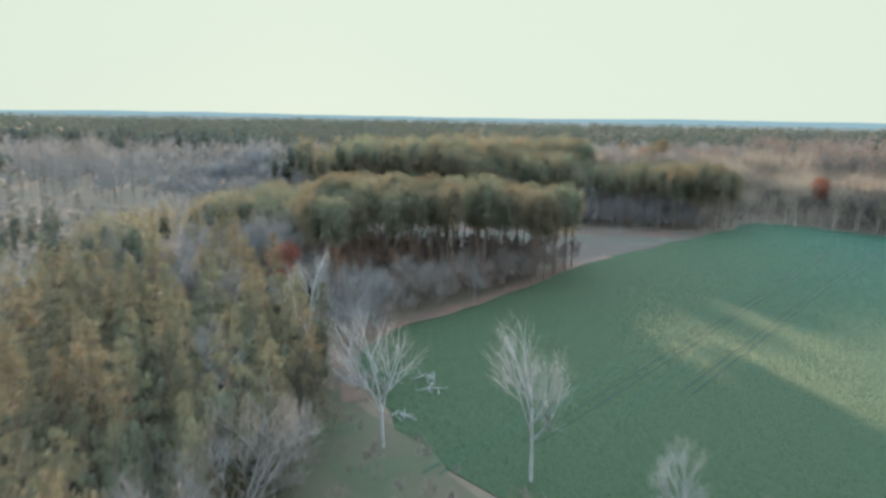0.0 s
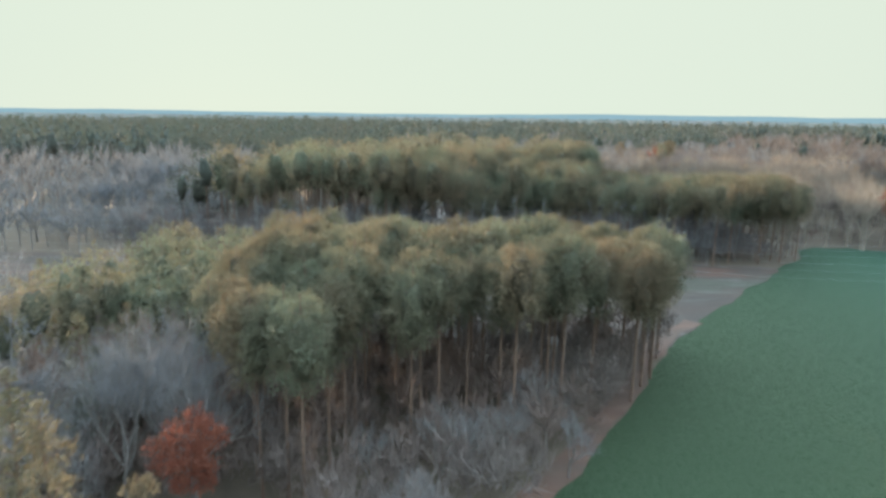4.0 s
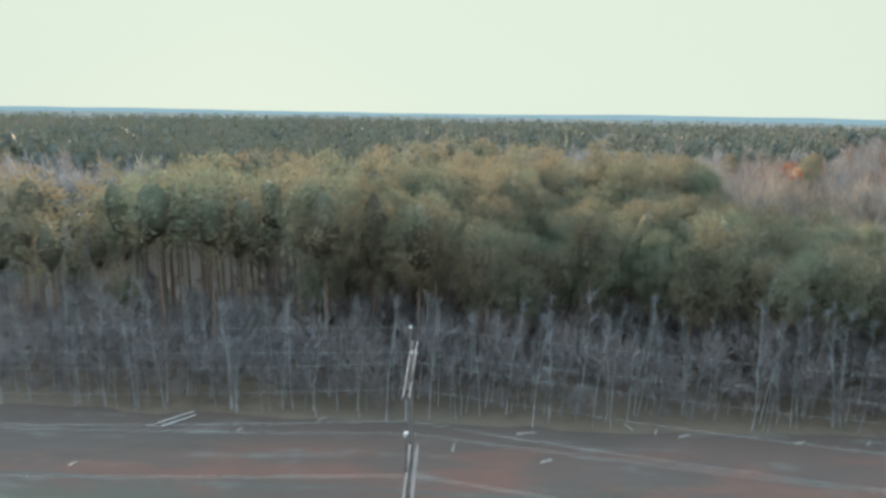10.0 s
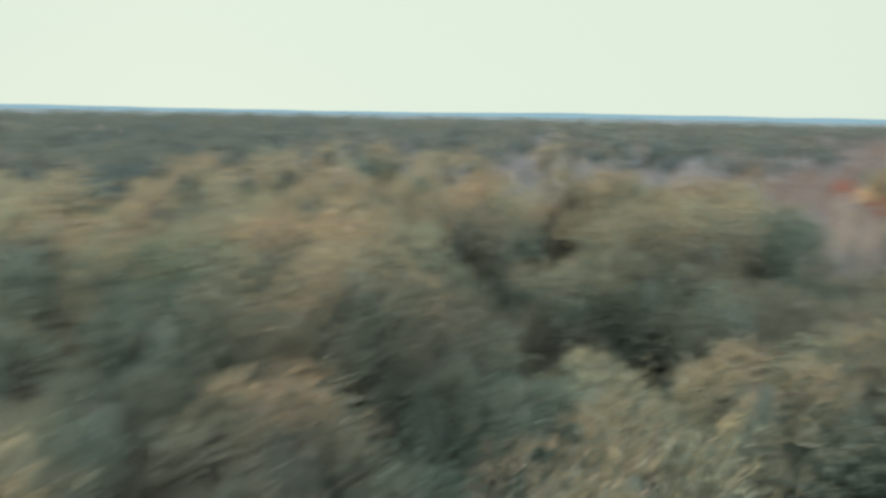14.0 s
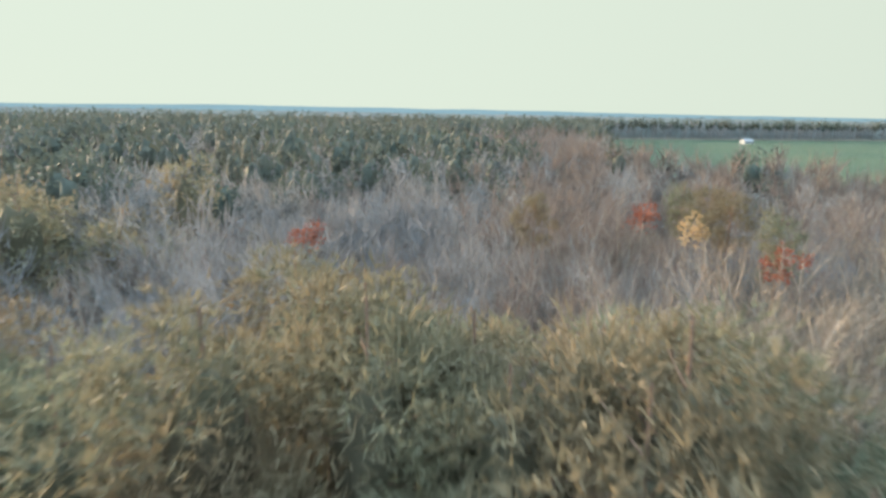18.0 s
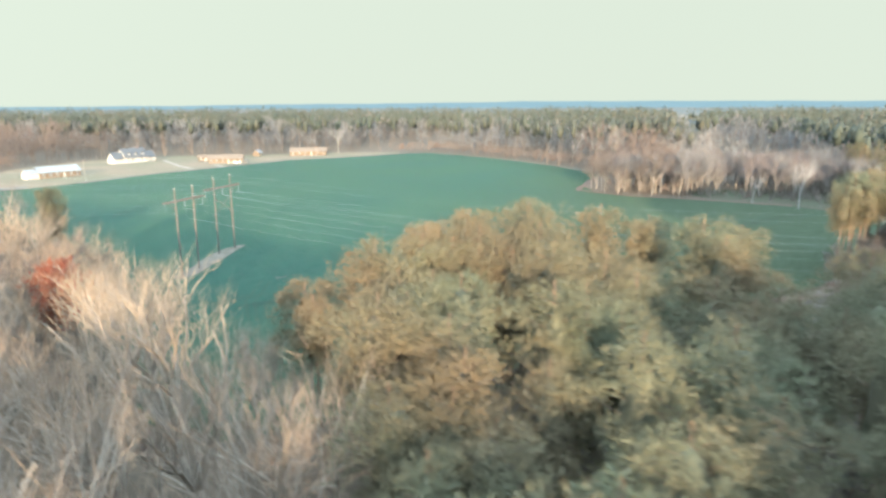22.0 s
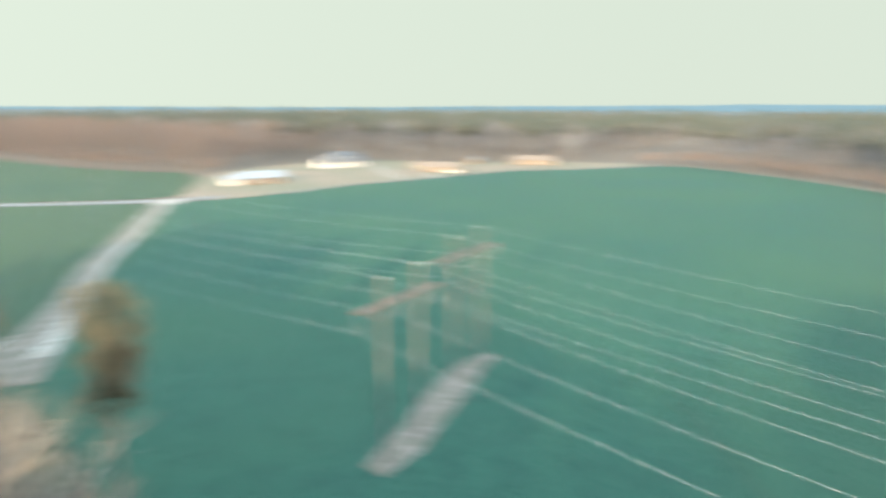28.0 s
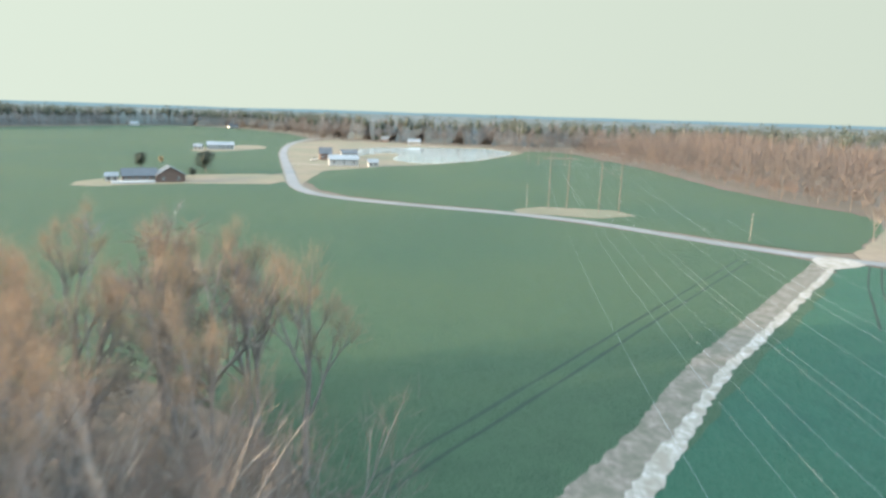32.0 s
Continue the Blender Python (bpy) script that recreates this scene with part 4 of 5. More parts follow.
turn = rs.uniform(0, 6.28, gx.size)
order = np.argsort(dist * np.where((gx > 22) & (gx < 110) & (gy > 205) & (gy < 300), 0.5, 1.0))
LIMITS = {0: 250, 1: 80, 2: 60, 3: 110, 4: 70, 5: 115}
count = dict.fromkeys(LIMITS, 0)
rest = {k: [] for k in LIMITS}
thin = {k: [] for k in LIMITS}
LABELS = {0: ("pine_tree", "tall loblolly pine with a rounded olive-green crown", "pine tree", "pines in the woods"),
          1: ("bare_tree", "leafless grey hardwood tree with fine twigs", "bare tree", "bare hardwoods"),
          2: ("tan_tree", "leafless tree with tan twigs in warm light", "bare tree", "tan hardwoods"),
          3: ("young_pine", "young conical pine in a dense stand", "pine tree", "young pines"),
          5: ("warm_tree", "pale leafless tree with warm low sun put into its twigs", "bare tree", "pale trees by the field"),
          4: ("birch_tree", "slender pale-trunked leafless tree at the wood's edge", "bare tree", "pale trunks along the clearing")}
for i in order:
    k = int(kinds[i])
    x, y, s, a = float(gx[i]), float(gy[i]), float(size[i]), float(turn[i])
    if k == 1 and open_side(x, y):
        s *= 0.62
    if k == 3:
        s *= (1.12 + 0.25 * float(u[i])) * (0.74 if x < -66 else 1.0)
    if k == 0 and y < 172:
        s = (0.86 + 0.45 * (s - 0.8)) * (1.06 if -38 < x < 4 and 128 < y < 150 else 0.88 if x < -42 else 1.0)
    if k == 0 and y > 235:
        s *= 1.14 if u[i] * 53 % 1 > 0.22 else 0.82
    if k == 0 and y > 232 and x > 55 and y < 300:
        s = min(s, 0.92)
    if k == 2 and y < 60 and 55 < x < 125:
        s *= 0.82
    if k == 0 and 12 < x < 40 and 205 < y < 262:
        s *= 0.92
    if k == 0 and 28 < x < 80 and 212 < y < 300:
        s = (1.08 if y > 272 and x < 39 else 0.70 if y > 255 else 0.80) + 0.16 * float(u[i] * 31 % 1)
    if k in (1, 2, 5) and y > 205:
        s *= 1.42 if y > 285 else (1.1 if x > 108 or y > 256 else 0.72)
    if k == 4 and x > 140:
        s *= 1.5
    if k == 2 and x > 150:
        s *= 1.12
    if count[k] < LIMITS[k] and dist[i] < 120:
        name, label, cat, group = LABELS[k]
        n = {0: 6, 1: 5, 2: 5, 3: 3, 4: 4, 5: 5}[k]
        v = int(u[i] * 997) % n
        if k == 0:
            v = v % 3 if y < 172 else 3 + v % 3
        plant(name, v, x, y, s, a, label, cat, group)
        count[k] += 1
    else:
        (rest if dist[i] < (105 if k in (1, 2, 5) else 75) else thin)[k].append((x, y, s, a, int(u[i] * 997)))
for k, shapes, mats, label in ((0, PINES_MID, (M_BARK, M_PINE), "pine woods"), (1, BARES_MID, (M_GREYBARK, M_TWIG), "bare grey hardwoods"),
                               (2, BARES_MID, (M_GREYBARK, M_TANTWIG), "bare tan hardwoods"), (3, CONES_MID, (M_BARK, M_PINE), "young pine stand"),
                               (4, BIRCHES_MID, (M_PALEBARK, M_TWIG), "pale slender trees"),
                               (5, BARES_MID, (M_PALEBARK, M_SUNTWIG), "pale hardwoods with sun-tinted twigs")):
    rows = [(x, y, s, a, v % len(shapes)) for x, y, s, a, v in rest[k]]
    woods("wood_trunks", [q[0] for q in shapes], rows, mats[0], "trunks of the " + label, "trees")
    woods("wood_crowns", [q[1] for q in shapes], rows, mats[1], "crowns of the " + label, "trees")

for k, shapes, mats, label in ((0, PINES_FAR, (M_BARK, M_HAZEPINE), "deeper pine woods"), (1, BARES_FAR, (M_GREYBARK, M_TWIG), "deeper grey hardwoods"),
                               (2, BARES_FAR, (M_GREYBARK, M_TANTWIG), "deeper tan hardwoods"), (3, CONES_FAR, (M_BARK, M_HAZEPINE), "deeper young pines"), (4, BARES_FAR, (M_PALEBARK, M_TWIG), "deeper pale trees"),
                               (5, BARES_FAR, (M_PALEBARK, M_SUNTWIG), "deeper hardwoods with sun-tinted twigs")):
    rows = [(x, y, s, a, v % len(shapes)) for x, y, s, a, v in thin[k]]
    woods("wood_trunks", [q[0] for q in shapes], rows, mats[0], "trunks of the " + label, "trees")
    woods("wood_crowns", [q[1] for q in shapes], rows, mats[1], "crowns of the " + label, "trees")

# birch fringe and undergrowth along the clearing
for i in range(150):
    x = -88 + i * 0.98 + rs.uniform(-1.2, 1.2)
    y = 222.0 - 0.03 * x + rs.uniform(0, 7)
    plant("birch_tree", i % 5, x, y, rs.uniform(0.4, 0.75) if i % 3 else rs.uniform(0.85, 1.2), rs.uniform(0, 6.28), LABELS[4][1], LABELS[4][2], LABELS[4][3])

# brush under the trees
bx, by = scatter(4.9, -100, 20, 260, 345)
near = path_near(bx, by) < 75
bx, by = bx[near], by[near]
woods("underbrush", [q[1] for q in BARES_FAR], [(x, y, rs.uniform(0.2, 0.5) if x > 140 or 95 < y < 170 else rs.uniform(0.14, 0.32), rs.uniform(0, 6.28), i % 4) for i, (x, y) in enumerate(zip(bx, by))], M_BRUSH, "brown leafless brush on the woodland floor", "brush")

tx, ty = scatter(2.7, -75, 96, 32, 172)
woods("underbrush", [q[1] for q in BARES_FAR], [(x, y, rs.uniform(0.28, 0.62), rs.uniform(0, 6.28), i % 4) for i, (x, y) in enumerate(zip(tx, ty))], M_BRUSH, "thick brown brush under the pine stand", "brush")

fx, fy = scatter(2.9, -100, 221, 72, 250)
woods("underbrush", [q[1] for q in BARES_FAR], [(x, y, rs.uniform(0.22, 0.5), rs.uniform(0, 6.28), i % 4) for i, (x, y) in enumerate(zip(fx, fy))], M_COOLBRUSH, "thick blue-grey brush behind the clearing's edge", "brush")
fx, fy = scatter(4.6, -100, 224, 66, 250)
woods("underbrush", [q[1] for q in BARES_FAR], [(x, y, rs.uniform(0.5, 0.78), rs.uniform(0, 6.28), i % 4) for i, (x, y) in enumerate(zip(fx, fy))], M_COOLBRUSH, "tall leafless saplings behind the clearing's edge", "brush")
hx, hy = scatter(3.4, 140, 207, 215, 262)
woods("underbrush", [q[1] for q in BARES_FAR], [(x, y, rs.uniform(0.25, 0.5), rs.uniform(0, 6.28), i % 4) for i, (x, y) in enumerate(zip(hx, hy))], M_COOLBRUSH, "thick grey-brown brush under the bare trees", "brush")

qx, qy = scatter(4.2, 110, 207, 272, 258)
woods("wood_crowns", [q[1] for q in BARES_MID], [(x, y, rs.uniform(0.7, 1.1) if x < 150 else rs.uniform(0.3, 0.55), rs.uniform(0, 6.28), i % 5) for i, (x, y) in enumerate(zip(qx, qy))], M_TANTWIG, "close-grown bare saplings along the field", "trees")

woods("underbrush", [q[1] for q in BARES_FAR], [(rs.uniform(163, 180), rs.uniform(216, 238), rs.uniform(0.16, 0.3), rs.uniform(0, 6.28), i % 4) for i in range(90)], M_BRUSH, "low brown brush among the red-leaved trees", "brush")

woods("underbrush", [q[1] for q in BARES_FAR], [(x, y, rs.uniform(0.12, 0.3), rs.uniform(0, 6.28), i % 4) for i, (x, y) in enumerate(zip(rs.uniform(194, 214, 130), rs.uniform(208, 232, 130))) if not inside(FIELD, x, y) and not inside(NEFIELD, x, y)], M_BRUSH, "dark brush beside the sandy spur", "brush")

vx, vy = rs.uniform(-24, 36, 240), rs.uniform(28, 84, 240)
open_ground = ~inside(FIELD, vx, vy)
woods("underbrush", [q[1] for q in BARES_FAR], [(x, y, rs.uniform(0.1, 0.24), rs.uniform(0, 6.28), i % 4) for i, (x, y) in enumerate(zip(vx[open_ground], vy[open_ground]))], M_BRUSH, "low brown brush at the field's corner", "brush")

# the close grey wood south of the field's corner
wx, wy = rs.uniform(-30, 66, 300), rs.uniform(-30, 34, 300)
grown = ~inside(FIELD, wx, wy) & ~inside(FIELD, wx + 3, wy + 4)
rows = [(x, y, rs.uniform(0.7, 0.95), rs.uniform(0, 6.28), i % 4) for i, (x, y) in enumerate(zip(wx[grown], wy[grown]))]
woods("wood_trunks", [q[0] for q in BARES_FAR], rows, M_GREYBARK, "trunks of the close grey wood", "trees")
woods("wood_crowns", [q[1] for q in BARES_FAR], rows, M_COOLBRUSH, "crowns of the close grey wood", "trees")

# brush where the far woods meet the fields
edge = []
for line in ([(302, 66), (300, 30), (290, -9), (274, -72)], [(252, -100), (211, -166), (175, -145), (140, -120), (103, -82), (73, -47), (70, -20)], [(787, 74), (603, 50), (486, 50), (435, 43), (406, 30), (370, 44)]):
    for x, y in dense(line, 3.0):
        for _ in range(4):
            edge.append((x + rs.uniform(-9, 9), y - rs.uniform(3, 22), rs.uniform(0.18, 0.5), rs.uniform(0, 6.28), rs.randint(4)))
edge = [q for q in edge if not any(inside(list(poly), q[0], q[1]) for poly in OPEN)]
woods("underbrush", [q[1] for q in BARES_FAR], edge, M_BRUSH, "brown brush along the far edges of the fields", "brush")

# far woods
gx, gy = scatter(10.0, -640, -560, 1400, 1000)
near_open = np.zeros(gx.size, bool)
for poly in OPEN:
    for ox, oy in ((75, 0), (-75, 0), (0, 75), (0, -75)):
        near_open |= inside(list(poly), gx + ox, gy + oy)
far = ((gx < -130) | (gx > 275) | (gy < 0) | (gy > 420)) & ((np.hypot(gx - 100, gy - 200) < 820) | near_open)
gx, gy = gx[far], gy[far]
kinds, u, wob = kind_at(gx, gy)
size = rs.uniform(0.85, 1.15, gx.size)
turn = rs.uniform(0, 6.28, gx.size)
for k, shapes, mats, label in (((0, 3), PINES_TINY, (M_FARBARK, M_HAZEPINE), "distant pine woods"), ((1, 4), WISPS, (M_FARBARK, M_TWIG), "distant grey hardwoods"),
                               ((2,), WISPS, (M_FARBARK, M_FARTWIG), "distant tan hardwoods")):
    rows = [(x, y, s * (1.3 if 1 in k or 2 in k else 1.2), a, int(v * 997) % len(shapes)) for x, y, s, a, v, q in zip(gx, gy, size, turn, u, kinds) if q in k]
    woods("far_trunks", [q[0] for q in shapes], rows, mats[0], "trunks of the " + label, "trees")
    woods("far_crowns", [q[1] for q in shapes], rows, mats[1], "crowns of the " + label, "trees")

# the canopy beyond and the glowing distance, both with haze in their colour
step = 16.0
ax = np.arange(-2500, 2801, step)
ay = np.arange(-2400, 2801, step)
X, Y = np.meshgrid(ax, ay)
X = X + rs.uniform(-5, 5, X.shape)
Y = Y + rs.uniform(-5, 5, Y.shape)
Z = 16.0 + rs.uniform(0, 9, X.shape)
idx = np.arange(X.size).reshape(X.shape)
cx, cy = (X[:-1, :-1] + X[1:, 1:]) / 2, (Y[:-1, :-1] + Y[1:, 1:]) / 2
rr = np.hypot(cx - 100, cy - 200)
keep = (rr > 800) & (rr < 2500)
for poly in OPEN:
    for ox, oy in ((0, 0), (60, 0), (-60, 0), (0, 60), (0, -60), (42, 42), (-42, 42), (42, -42), (-42, -42)):
        keep &= ~inside(list(poly), cx + ox, cy + oy)
q = np.stack([idx[:-1, :-1], idx[:-1, 1:], idx[1:, 1:], idx[1:, :-1]], -1)[keep]
f = np.concatenate([q[:, [0, 1, 2]], q[:, [0, 2, 3]]])
used, f = np.unique(f, return_inverse=True)
Z.ravel()[used[np.bincount(f.ravel()) < 5]] = 0.0
# canopy colour pushed to blue-grey to stand for the haze of distance
M_HAZECANOPY = surf("far_canopy", (0.058, 0.076, 0.072), (0.082, 0.098, 0.096), 0.03, c3=(0.088, 0.094, 0.098), big=0.003, rough=1.0, spec=0.0)
ob = part("far_canopy", mesh_of("far_canopy", np.stack([X.ravel(), Y.ravel(), Z.ravel()], 1)[used], f.reshape(-1, 3)), M_HAZECANOPY)
tagged(ob, "endless mixed woods out to the horizon, tinted with blue-grey haze", "trees", kind="stuff")

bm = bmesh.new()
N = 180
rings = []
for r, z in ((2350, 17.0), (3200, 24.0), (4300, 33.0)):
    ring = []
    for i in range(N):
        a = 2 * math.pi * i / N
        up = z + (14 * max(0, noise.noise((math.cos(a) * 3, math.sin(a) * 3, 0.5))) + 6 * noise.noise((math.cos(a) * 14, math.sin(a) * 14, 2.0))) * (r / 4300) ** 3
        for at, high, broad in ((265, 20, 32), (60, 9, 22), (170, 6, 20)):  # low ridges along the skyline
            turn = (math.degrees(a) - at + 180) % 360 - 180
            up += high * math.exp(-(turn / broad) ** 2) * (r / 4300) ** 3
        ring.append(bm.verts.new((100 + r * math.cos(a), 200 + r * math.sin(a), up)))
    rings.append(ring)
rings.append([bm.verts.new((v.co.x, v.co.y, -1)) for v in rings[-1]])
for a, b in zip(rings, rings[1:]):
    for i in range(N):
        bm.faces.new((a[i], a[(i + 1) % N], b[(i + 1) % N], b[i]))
tagged(part("backdrop", bm, M_HAZEGLOW), "glowing wooded distance painted in blue haze along the horizon", "backdrop", kind="structure")

# single trees that stand out
for name, v, x, y, s, a, label, cat in (
        ("pale_tree", 1, -27.5, 88.5, 1.05, 0.4, "whitish leafless tree at the field's corner", "bare tree"),
        ("pale_tree", 3, -12, 65, 0.92, 2.0, "whitish leafless tree at the field's corner", "bare tree"),
        ("pale_tree", 2, 4.5, 60, 0.97, 3.0, "whitish leafless tree at the field's corner", "bare tree"),
        ("pale_tree", 0, 17, 50, 0.62, 1.0, "whitish leafless tree at the field's corner", "bare tree"),
        ("red_tree", 2, 172, 222, 0.9, 0.3, "low tree with rust-red leaves below the pines", "red tree"),
        ("warm_tree", 2, 45, 296, 1.45, 0.3, "broad leafless tree with tan twigs", "bare tree"),
        ("warm_tree", 3, 58, 288, 1.4, 1.3, "broad leafless tree with tan twigs", "bare tree"),
        ("red_tree", 0, -38, 108, 1.05, 1.0, "small tree with rust-red leaves", "red tree"),
        ("lone_pine", 0, 165, 216, 0.9, 1.0, "lone pine with a broad lit crown above the track", "pine tree"),
        ("lone_pine", 1, 156.5, 208, 0.92, 2.2, "lone pine at the field's edge", "pine tree"),
        ("red_tree", 3, 173.5, 226, 0.95, 1.6, "low tree with rust-red leaves below the pines", "red tree"),
        ("red_tree", 1, 174.5, 230, 0.85, 0.6, "low tree with rust-red leaves below the pines", "red tree"),
        ("red_tree", 0, 118, 241, 1.3, 2.0, "low tree with rust-red leaves at the field edge", "red tree"),
        ("red_topped_tree", 0, 75, 317, 1.0, 0.7, "tall bare tree with a few rust-red leaves on top", "red tree"),
        ("red_topped_tree", 1, 65.5, 296, 0.99, 1.7, "tall bare tree with a few rust-red leaves on top", "red tree"),
        ("red_topped_tree", 2, 40, 332, 0.93, 0.3, "tall bare tree with a few rust-red leaves on top", "red tree"),
        ("golden_topped_tree", 2, 73, 309.5, 0.98, 0.9, "tall bare tree with golden leaves on top", "golden tree"),
        ("narrow_pine", 0, 61, 320, 0.99, 0.2, "dark flat-topped pine rising above the hardwoods", "pine tree"),
        ("narrow_pine", 1, 79, 315, 1.0, 1.2, "dark pine rising above the hardwoods", "pine tree"),
        ("narrow_pine", 2, 77, 310.5, 1.03, 2.2, "dark pine rising above the hardwoods", "pine tree"),
        ("narrow_pine", 0, 74.8, 306.5, 1.02, 0.4, "dark pine rising above the hardwoods", "pine tree"),
        ("narrow_pine", 1, 69.5, 298.5, 1.0, 1.9, "dark pine rising above the hardwoods", "pine tree"),
        ("tan_tree", 0, 346, 74, 0.8, 0.5, "bare roadside tree in warm light", "bare tree")):
    plant(name, v, x, y, s, a, label, cat, "")
for i, (x, y, s) in enumerate(((127, 233, 1.02), (110, 241, 1.15), (109, 238.5, 0.85), (90, 256, 1.36), (87.5, 258.5, 1.4), (132, 229, 0.92))):
    plant("warm_tree", i % 5, x, y, s, i * 1.7, LABELS[5][1], LABELS[5][2], LABELS[5][3])


for i, (x, y, s) in enumerate(((80, 240, 0.95), (77, 236, 0.95), (74.5, 226, 1.0), (69, 253, 0.86), (70, 262, 0.8), (62, 249, 0.95), (64, 239, 0.98), (55, 218, 0.95), (46, 222, 0.95), (66, 229, 0.97), (87, 241, 0.78), (84, 232, 0.82), (81, 225.5, 0.9), (83, 247, 0.8), (79, 229, 0.95), (72, 233, 0.98), (69, 222, 1.03), (61, 222, 1.02), (50, 227, 1.0), (74, 243, 0.88),
                               (19.5, 160, 0.84), (17.5, 155.5, 0.88), (14.5, 150, 0.92), (11.5, 145, 0.92), (8.5, 140, 0.9),
                               (-28, 161.5, 0.92), (-23, 160.5, 0.91), (-18, 158.5, 0.88), (-11, 159, 0.89), (-5, 159.5, 0.9), (-34, 160, 0.9), (-8, 155.5, 0.9), (1, 158, 0.88), (7, 158.5, 0.9), (-15, 156, 0.92), (26.5, 291.5, 1.25), (21, 294, 1.25), (28.5, 285.5, 1.2), (16, 290, 1.06), (10, 287, 1.0), (34, 282.5, 1.27), (34.5, 287, 1.2), (28, 296, 1.25), (31.5, 291, 1.2), (38, 279.5, 1.12), (33, 277, 1.16))):
    plant("pine_tree", i % 6, x, y, s, i * 1.3, "tall loblolly pine at the edge of the open ground", "pine tree", "pines in the woods")


for i, (x, y, s) in enumerate(((234, 227, 0.96), (221, 222, 0.92), (219, 229.5, 0.9), (211, 235, 0.92), (217, 237, 0.86), (210, 225, 0.88), (215, 216, 0.95), (226, 234, 0.97), (209, 247, 1.04), (223, 256, 1.04), (200, 232, 1.0),
                               (196, 246, 1.05), (188, 240, 1.0), (205, 258, 1.02), (192, 226, 0.95), (184, 252, 1.03), (216, 246, 0.98), (202, 219, 0.9), (181, 232, 0.92), (190, 262, 1.05), (198, 254, 1.0), (229, 245, 1.0))):
    plant("tall_tree", i % 4, x, y, s, i * 2.1, "tall slender leafless tree with a rosy crown", "bare tree", "tall trees by the track")


# ---- power line ----
ROWS = (((-178, 221, 215), (-177, 202, 194.5)), ((-16, 205, 199), (-15, 186, 178.5)), ((145.8, 189, 183), (150.8, 170, 163)), ((396.5, 163, 156), (390.3, 145.5, 138)),
        ((612, 141, 134), (608, 123.5, 116)), ((832, 118, 111), (828, 101, 94)))


def h_frame(x, ya, yb, high, skew, crossed):
    """Two wooden poles with a long crossarm, a cross brace and three strings of insulators."""
    top = empty("h_frame_pylon", x, (ya + yb) / 2, 0)
    half = (ya - yb) / 2
    for s in (-1, 1):
        bm = bmesh.new()
        px = -s * half * skew
        tube(bm, (px, s * half, -0.3), (px, s * half, high * 0.45), 0.17, 0.145, 9)
        tube(bm, (px, s * half, high * 0.45), (px, s * half, high), 0.145, 0.115, 9)
        pole = part("pole", bm, M_POLE, top)
        bm = bmesh.new()
        tube(bm, (px, s * half, high - 0.12), (px, s * half, high + 0.05), 0.122, 0.117, 9)
        part("pole_cap", bm, M_CAP, pole, "small whitish pole cap")
    za = high - 2.6
    reach = half + 3.1
    bm = bmesh.new()
    for o in (-0.24, 0.24):
        box(bm, o - 0.07, -reach, za - 0.14, o + 0.07, reach, za + 0.14)
    part("crossarm", bm, M_POLE, top)
    for s in (-1, 1):
        if crossed:
            bm = bmesh.new()
            tube(bm, (0.25 * s, -s * half, za - 2.2), (0.25 * s, s * half, za - 6.4), 0.07, 0.07, 5)
            part("cross_brace", bm, M_POLE, top)
        bm = bmesh.new()
        tube(bm, (0.0, s * half, za - 1.5), (0.0, s * (half + 2.2), za), 0.05, 0.05, 5)
        part("arm_brace", bm, M_POLE, top)
    for y in (-reach + 0.3, 0, reach - 0.3):
        bm = bmesh.new()
        tube(bm, (0, y, za - 0.1), (0, y, za - 1.9), 0.03, 0.03, 5)
        for j in range(9):
            tube(bm, (0, y, za - 0.35 - j * 0.17), (0, y, za - 0.43 - j * 0.17), 0.04, 0.075, 7)
        part("insulator", bm, M_GLASSINS, top, "string of insulator discs")
    return tagged(top, "wooden H-frame pylon with crossarm and insulators", "pylon", "pylons of the power line")


spans = []
for pairs in ROWS:
    high = 21.5 if 380 < pairs[0][0] < 400 else 18.2
    points = []
    for x, ya, yb in pairs:
        h_frame(x, ya, yb, high, 0.08, (x, ya, yb) == pairs[1])
        mid, half = (ya + yb) / 2, (ya - yb) / 2
        reach = half + 2.8
        points += [(x, mid + q, high - 4.5) for q in (-reach, 0, reach)] + [(x, mid + q, high) for q in (-half, half)]
    spans.append(points)
for k in range(10):
    shield = k % 5 > 2
    line = []
    for a, b in zip(spans, spans[1:]):
        p, q = Vector(a[k]), Vector(b[k])
        sag = (p - q).length * (0.018 if shield else 0.026)
        line += [p.lerp(q, j / 16) - Vector((0, 0, 4 * sag * j / 16 * (1 - j / 16))) for j in range(0 if not line else 1, 17)]
    bm = bmesh.new()
    ring = None
    thick = 0.0055 if shield else 0.0075
    for i, c in enumerate(line):
        way = (line[min(i + 1, len(line) - 1)] - line[max(i - 1, 0)]).normalized()
        out = way.cross(Vector((0, 0, 1))).normalized() * thick
        up = out.cross(way)
        now = [bm.verts.new(c + o) for o in (out, up, -out, -up)]
        if ring:
            for a in range(4):
                bm.faces.new((ring[a], ring[(a + 1) % 4], now[(a + 1) % 4], now[a]))
        ring = now
    tagged(part("power_wire", bm, M_WIRE), "thin sagging shield wire" if shield else "pale sagging power conductor", "wire", "wires of the power line")


